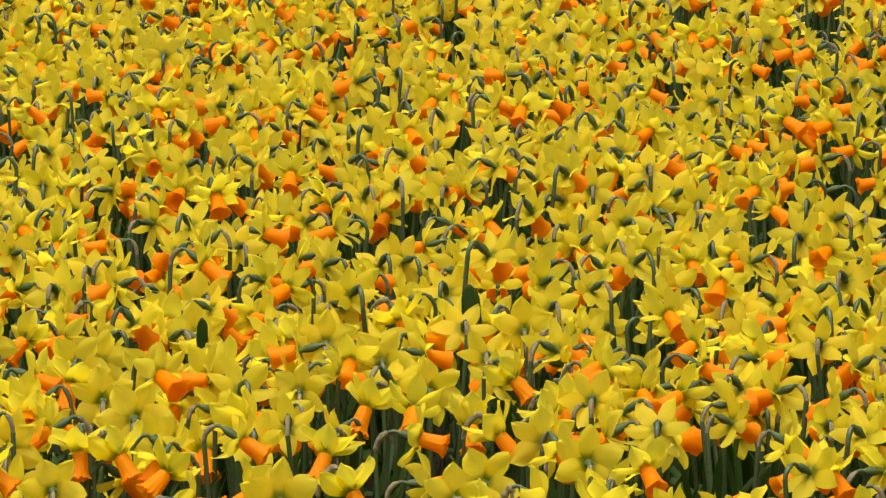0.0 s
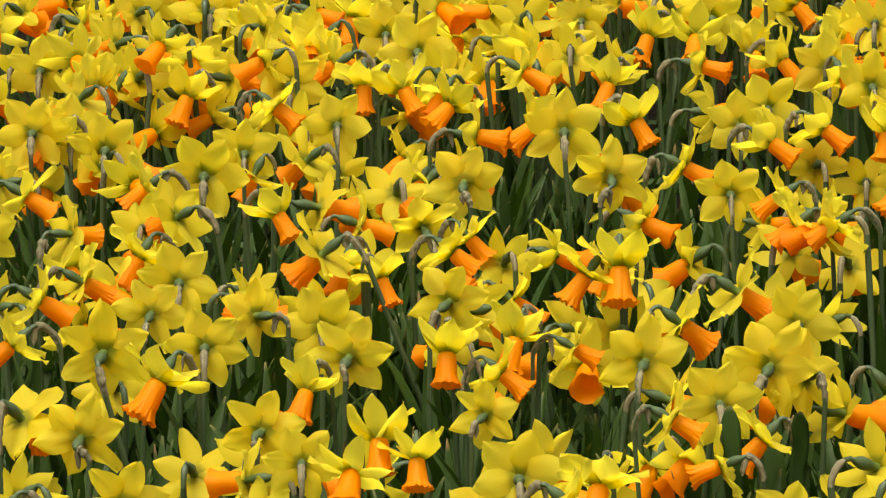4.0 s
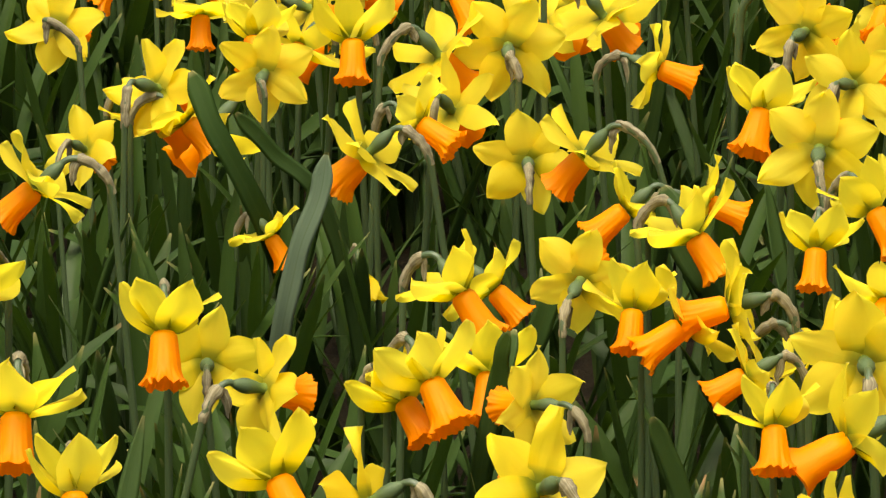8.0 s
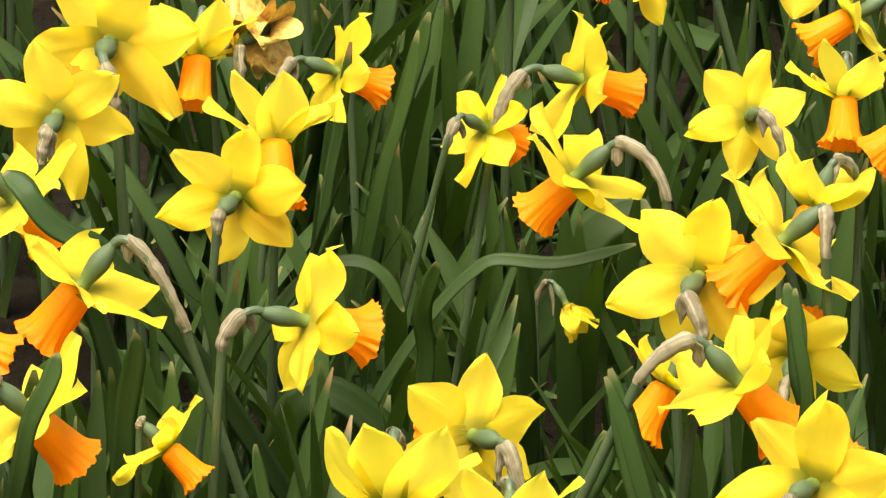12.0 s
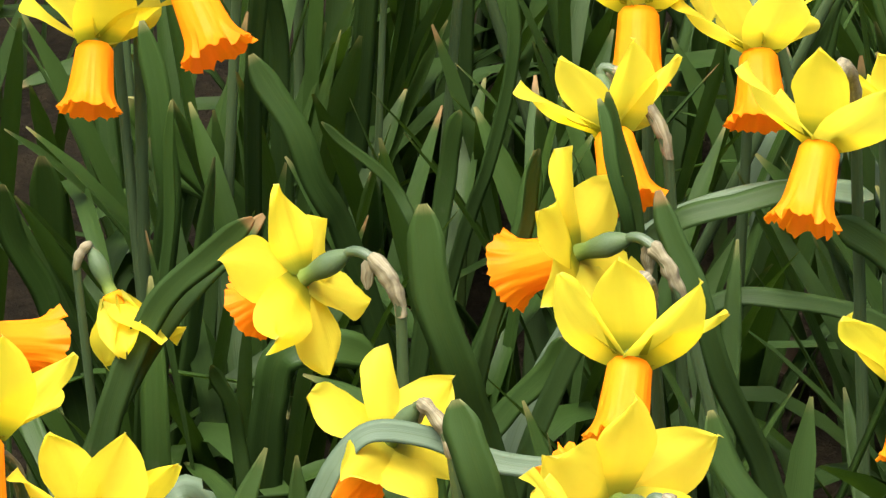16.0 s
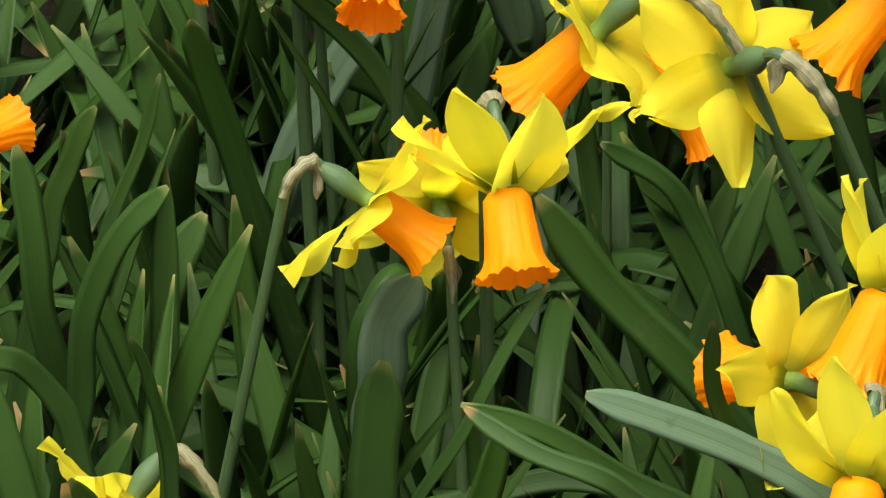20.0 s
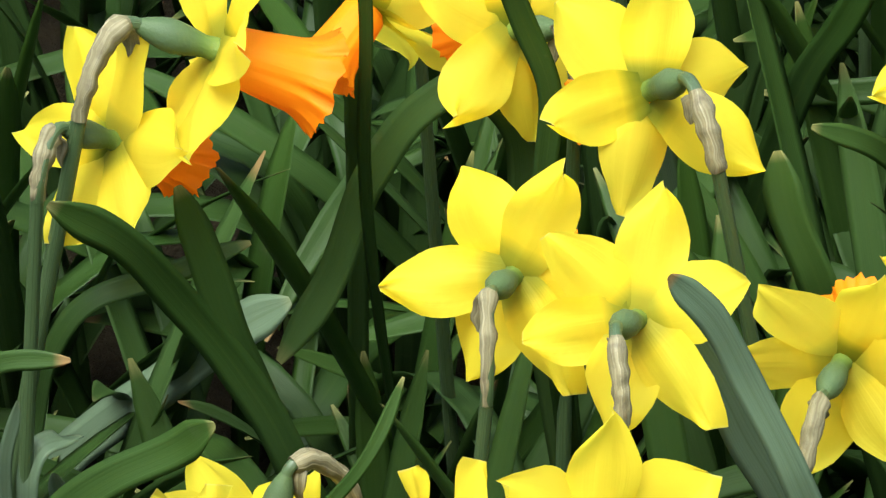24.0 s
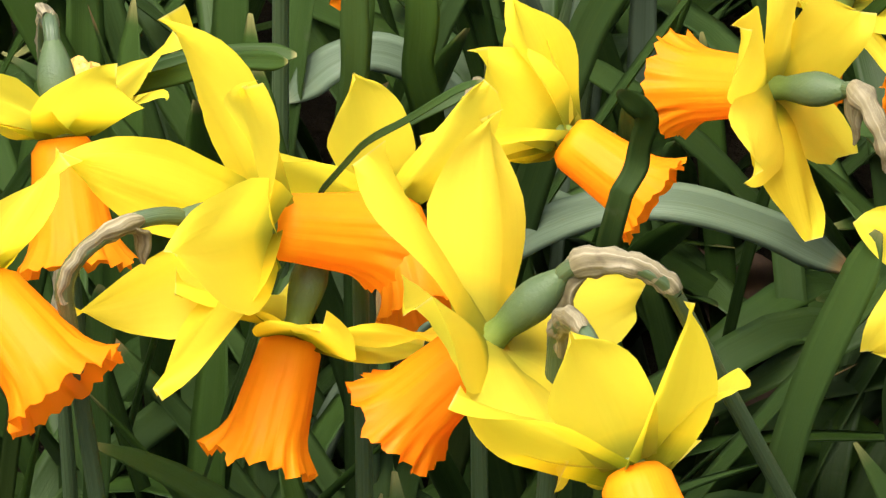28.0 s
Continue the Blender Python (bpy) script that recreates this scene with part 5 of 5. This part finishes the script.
strap(0.0055, (-0.548, 2.447, -0.010), (-0.529, 2.451, 0.201), (-0.525, 2.452, 0.244), (-0.521, 2.453, 0.286), (-0.519, 2.453, 0.330))
strap(0.0169, (-0.498, 2.471, -0.010), (-0.486, 2.474, 0.134), (-0.482, 2.474, 0.175), (-0.474, 2.476, 0.198), (-0.453, 2.480, 0.200), (-0.433, 2.483, 0.191))
strap(0.0123, (-0.443, 2.484, -0.010), (-0.394, 2.491, 0.137), (-0.378, 2.493, 0.157), (-0.362, 2.495, 0.177), (-0.349, 2.497, 0.200))
strap(0.0092, (-0.377, 2.499, -0.010), (-0.342, 2.503, 0.136), (-0.277, 2.510, 0.220), (-0.249, 2.513, 0.219), (-0.219, 2.517, 0.211), (-0.198, 2.519, 0.197))
strap(0.0056, (-0.375, 2.517, -0.010), (-0.424, 2.508, 0.245), (-0.434, 2.506, 0.260), (-0.449, 2.503, 0.280), (-0.461, 2.501, 0.300))
strap(0.0113, (-0.406, 2.531, -0.010), (-0.371, 2.535, 0.152), (-0.307, 2.541, 0.245), (-0.273, 2.544, 0.258), (-0.235, 2.547, 0.260), (-0.214, 2.549, 0.253), pale=True)
strap(0.0113, (-0.558, 2.512, -0.010), (-0.537, 2.517, 0.223), (-0.532, 2.518, 0.266), (-0.536, 2.517, 0.300), (-0.543, 2.515, 0.340))
strap(0.0099, (-0.451, 2.556, -0.010), (-0.420, 2.560, 0.211), (-0.414, 2.561, 0.251), (-0.406, 2.563, 0.280))
strap(0.0125, (-0.561, 2.537, -0.010), (-0.594, 2.529, 0.158), (-0.601, 2.528, 0.188), (-0.612, 2.525, 0.218), (-0.615, 2.524, 0.250))
strap(0.0132, (-0.420, 2.611, -0.010), (-0.470, 2.601, 0.207), (-0.479, 2.599, 0.231), (-0.491, 2.597, 0.260), (-0.510, 2.593, 0.290))
strap(0.0175, (-0.577, 2.584, -0.010), (-0.594, 2.581, 0.108), (-0.600, 2.579, 0.147), (-0.608, 2.577, 0.193), (-0.608, 2.577, 0.240))
strap(0.0069, (-0.463, 2.635, -0.010), (-0.414, 2.643, 0.195), (-0.405, 2.644, 0.219), (-0.394, 2.646, 0.272), (-0.394, 2.646, 0.301), (-0.398, 2.645, 0.330))
strap(0.0117, (-0.140, 2.704, -0.010), (-0.189, 2.700, 0.213), (-0.209, 2.698, 0.257), (-0.225, 2.697, 0.301), (-0.236, 2.696, 0.350))
strap(0.0091, (-0.159, 2.713, -0.010), (-0.209, 2.709, 0.252), (-0.219, 2.708, 0.284), (-0.227, 2.707, 0.311), (-0.236, 2.706, 0.340))
strap(0.0129, (-0.310, 2.702, -0.010), (-0.260, 2.706, 0.245), (-0.255, 2.707, 0.266), (-0.246, 2.708, 0.290), (-0.239, 2.708, 0.310))
strap(0.0102, (-0.512, 2.694, -0.010), (-0.518, 2.693, 0.209), (-0.519, 2.693, 0.251), (-0.521, 2.692, 0.290), (-0.511, 2.694, 0.345))
strap(0.0130, (-0.305, 2.733, -0.010), (-0.258, 2.737, 0.228), (-0.250, 2.738, 0.267), (-0.241, 2.738, 0.300))
strap(0.0187, (-0.476, 2.713, -0.010), (-0.525, 2.702, 0.131), (-0.546, 2.697, 0.160), (-0.566, 2.693, 0.188), (-0.592, 2.687, 0.220))
strap(0.0104, (-0.558, 2.729, -0.010), (-0.532, 2.734, 0.232), (-0.528, 2.735, 0.274), (-0.521, 2.736, 0.309), (-0.507, 2.739, 0.335))
strap(0.0162, (-0.174, 2.791, -0.010), (-0.209, 2.788, 0.112), (-0.273, 2.781, 0.180), (-0.285, 2.780, 0.171), (-0.289, 2.780, 0.124), (-0.286, 2.780, 0.093), pale=True)
strap(0.0122, (-0.510, 2.772, -0.010), (-0.489, 2.776, 0.214), (-0.485, 2.776, 0.263), (-0.480, 2.777, 0.299), (-0.476, 2.778, 0.330))
strap(0.0243, (-0.491, 2.784, -0.010), (-0.540, 2.774, 0.108), (-0.562, 2.769, 0.131), (-0.586, 2.764, 0.148), (-0.607, 2.759, 0.180))
strap(0.0106, (-0.118, 2.835, -0.010), (-0.149, 2.834, 0.271), (-0.154, 2.833, 0.307), (-0.159, 2.833, 0.340))
strap(0.0079, (-0.454, 2.832, -0.010), (-0.445, 2.833, 0.245), (-0.444, 2.833, 0.282), (-0.446, 2.833, 0.313), (-0.448, 2.833, 0.340))
strap(0.0096, (-0.374, 2.875, -0.010), (-0.351, 2.878, 0.235), (-0.347, 2.878, 0.272), (-0.346, 2.878, 0.300), (-0.339, 2.879, 0.330))
strap(0.0077, (-0.439, 3.019, -0.010), (-0.405, 3.022, 0.162), (-0.340, 3.027, 0.262), (-0.328, 3.028, 0.270), (-0.292, 3.031, 0.269), (-0.251, 3.034, 0.280))
strap(0.0204, (-0.318, 3.030, -0.010), (-0.353, 3.026, 0.124), (-0.417, 3.017, 0.200), (-0.429, 3.015, 0.194), (-0.445, 3.013, 0.155), (-0.454, 3.012, 0.122), (-0.455, 3.012, 0.104))
strap(0.0078, (-0.519, 3.031, -0.010), (-0.485, 3.035, 0.159), (-0.420, 3.044, 0.257), (-0.402, 3.046, 0.260), (-0.386, 3.048, 0.252), (-0.378, 3.050, 0.233))
strap(0.0131, (-0.496, 3.038, -0.010), (-0.545, 3.029, 0.270), (-0.553, 3.027, 0.290), (-0.567, 3.025, 0.309), (-0.584, 3.021, 0.320))
strap(0.0105, (-0.459, 3.160, -0.010), (-0.419, 3.164, 0.182), (-0.405, 3.166, 0.245), (-0.391, 3.168, 0.298), (-0.378, 3.169, 0.350))
strap(0.0068, (-0.475, 3.170, -0.010), (-0.440, 3.174, 0.208), (-0.434, 3.175, 0.241), (-0.427, 3.176, 0.284), (-0.416, 3.177, 0.340))
strap(0.0266, (-0.387, 3.186, -0.010), (-0.337, 3.190, 0.139), (-0.318, 3.191, 0.173), (-0.298, 3.193, 0.207), (-0.282, 3.194, 0.230), (-0.257, 3.196, 0.240))
strap(0.0108, (-0.458, 3.276, -0.010), (-0.422, 3.280, 0.174), (-0.411, 3.281, 0.229), (-0.400, 3.282, 0.276), (-0.385, 3.284, 0.320))
strap(0.0172, (-0.032, 3.312, -0.010), (-0.082, 3.310, 0.278), (-0.101, 3.309, 0.311), (-0.119, 3.308, 0.345))
strap(0.0077, (-0.483, 3.309, -0.010), (-0.459, 3.312, 0.161), (-0.451, 3.313, 0.216), (-0.440, 3.315, 0.274), (-0.423, 3.317, 0.320))
strap(0.0086, (-0.526, 3.422, -0.010), (-0.491, 3.426, 0.186), (-0.427, 3.433, 0.301), (-0.404, 3.436, 0.300), (-0.382, 3.439, 0.292))
strap(0.0128, (-0.044, 3.510, -0.010), (-0.094, 3.509, 0.263), (-0.104, 3.509, 0.295), (-0.114, 3.508, 0.330))
strap(0.0130, (-0.053, 3.570, -0.010), (-0.102, 3.569, 0.252), (-0.109, 3.568, 0.277), (-0.119, 3.568, 0.310))
strap(0.0118, (-0.267, 3.635, -0.010), (-0.218, 3.637, 0.280), (-0.210, 3.638, 0.312), (-0.203, 3.638, 0.345))
strap(0.0118, (-0.273, 3.642, -0.010), (-0.223, 3.645, 0.274), (-0.215, 3.646, 0.307), (-0.209, 3.646, 0.340))
strap(0.0164, (-0.258, 3.913, -0.010), (-0.208, 3.915, 0.244), (-0.196, 3.916, 0.275), (-0.182, 3.917, 0.310))
strap(0.0176, (-0.048, 4.044, -0.010), (-0.098, 4.043, 0.252), (-0.113, 4.042, 0.284), (-0.124, 4.042, 0.320))
strap(0.0142, (-0.429, 4.165, -0.010), (-0.397, 4.168, 0.166), (-0.387, 4.169, 0.216), (-0.374, 4.170, 0.257), (-0.362, 4.171, 0.310))
strap(0.0119, (-0.327, 4.215, -0.010), (-0.377, 4.210, 0.274), (-0.404, 4.207, 0.300), (-0.426, 4.205, 0.330))
strap(0.0111, (-0.185, 4.555, -0.010), (-0.135, 4.557, 0.279), (-0.131, 4.557, 0.301), (-0.124, 4.557, 0.330))
strap(0.0140, (0.029, 5.013, -0.010), (0.052, 5.013, 0.293), (0.055, 5.012, 0.327), (0.057, 5.012, 0.360))
strap(0.0159, (0.026, 5.037, -0.010), (0.003, 5.037, 0.268), (-0.001, 5.037, 0.317), (-0.001, 5.037, 0.360))
strap(0.0142, (-0.259, 7.706, -0.010), (-0.294, 7.705, 0.267), (-0.301, 7.705, 0.324), (-0.303, 7.705, 0.360))
strap(0.0245, (0.053, 7.863, -0.010), (0.041, 7.863, 0.274), (0.039, 7.863, 0.329), (0.032, 7.863, 0.380))


# ---- dead leaves on the soil ----
def dead_leaf(x, y, turned, size):
    ob = new("dead_leaf", mesh_from("dead_leaf", [(petal_form(0.055 * size, 0.034 * size, 78, 0.35, 0.5, 0.5, 2.0, phase=turned), 0)], [LITTER]))
    ob.matrix_basis = Matrix.Translation((x, y, 0.028 * size)) @ Matrix.Rotation(radians(turned), 4, "Z") @ Matrix.Rotation(radians(180), 4, "Y")
    return tagged(ob, "curled brown dead leaf lying on the soil", "dead leaf", "dead leaves on the soil")


dead_leaf(-0.502, 1.902, 0, 0.80)
dead_leaf(-0.699, 1.651, 77, 0.90)
dead_leaf(-0.533, 1.521, 154, 1.00)
dead_leaf(-0.501, 1.503, 231, 1.10)
dead_leaf(-0.410, 2.409, 308, 0.80)
dead_leaf(-0.381, 2.272, 25, 0.90)
dead_leaf(-0.264, 2.999, 102, 1.00)
dead_leaf(-0.700, 1.649, 179, 1.10)
dead_leaf(-0.283, 2.863, 256, 0.80)
dead_leaf(-0.698, 1.634, 333, 0.90)

# ---- the rest of the wide bed, in square patches ----
def build_patches():
    kinds = []
    for seed in (21, 22, 23):
        rs = np.random.RandomState(seed)
        forms = []
        for _ in range(26):
            x, y = rs.uniform(-0.3, 0.3, 2)
            f, b = far_flower(rs, np.array([x, y, 0.315 + rs.normal(0, 0.022)]), rs.uniform(0, 360), rs.normal(-30, 12), rs.uniform(0.92, 1.1), rs.uniform(0, 40), False)
            forms += f
            for k in range(3):
                forms.append(far_leaf(rs, b[0] + rs.uniform(-0.03, 0.03), b[1] + rs.uniform(-0.03, 0.03), 0.95))
        kinds.append(mesh_from("daffodil_patch", forms, FIELD_MATS))
    rs = random.Random(5)
    taken = set()
    for i in range(-5, 6):
        for j in range(26):
            x, y = 0.6 * i, 0.9 + 0.6 * j
            if all(abs(x + dx - middle(y + dy)) > half_width(y + dy) + 0.40 for dx in (-0.36, 0.36) for dy in (-0.36, 0.36)):
                taken.add((i, j))
                ob = new("daffodil_patch", rs.choice(kinds))
                ob.matrix_basis = pose(x, y, 0, 0, 0, 90 * rs.randrange(4))
                tagged(ob, "patch of yellow daffodils with orange trumpets in the bed", "flower bed", kind="stuff")
    # the leftover corners between the patches and the middle of the bed
    rn = np.random.RandomState(31)
    forms = []
    for _ in range(5000):
        x, y = rn.uniform(-3.3, 3.3), rn.uniform(0.6, 16.2)
        if (round(x / 0.6), round((y - 0.9) / 0.6)) in taken or abs(x - middle(y)) < half_width(y) + 0.40:
            continue
        if y > 15 and abs(x - middle(y)) < half_width(y) + 0.5:
            continue
        f, b = far_flower(rn, np.array([x, y, 0.315 + rn.normal(0, 0.022)]), rn.uniform(0, 360), rn.normal(-30, 12), rn.uniform(0.92, 1.1), rn.uniform(0, 40), False)
        forms += f
        for k in range(2):
            forms.append(far_leaf(rn, b[0] + rn.uniform(-0.03, 0.03), b[1] + rn.uniform(-0.03, 0.03), 0.95))
    ob = new("daffodil_bed_fill", mesh_from("daffodil_bed_fill", forms, FIELD_MATS))
    tagged(ob, "yellow daffodils with orange trumpets filling the bed", "flower bed", kind="stuff")


build_patches()
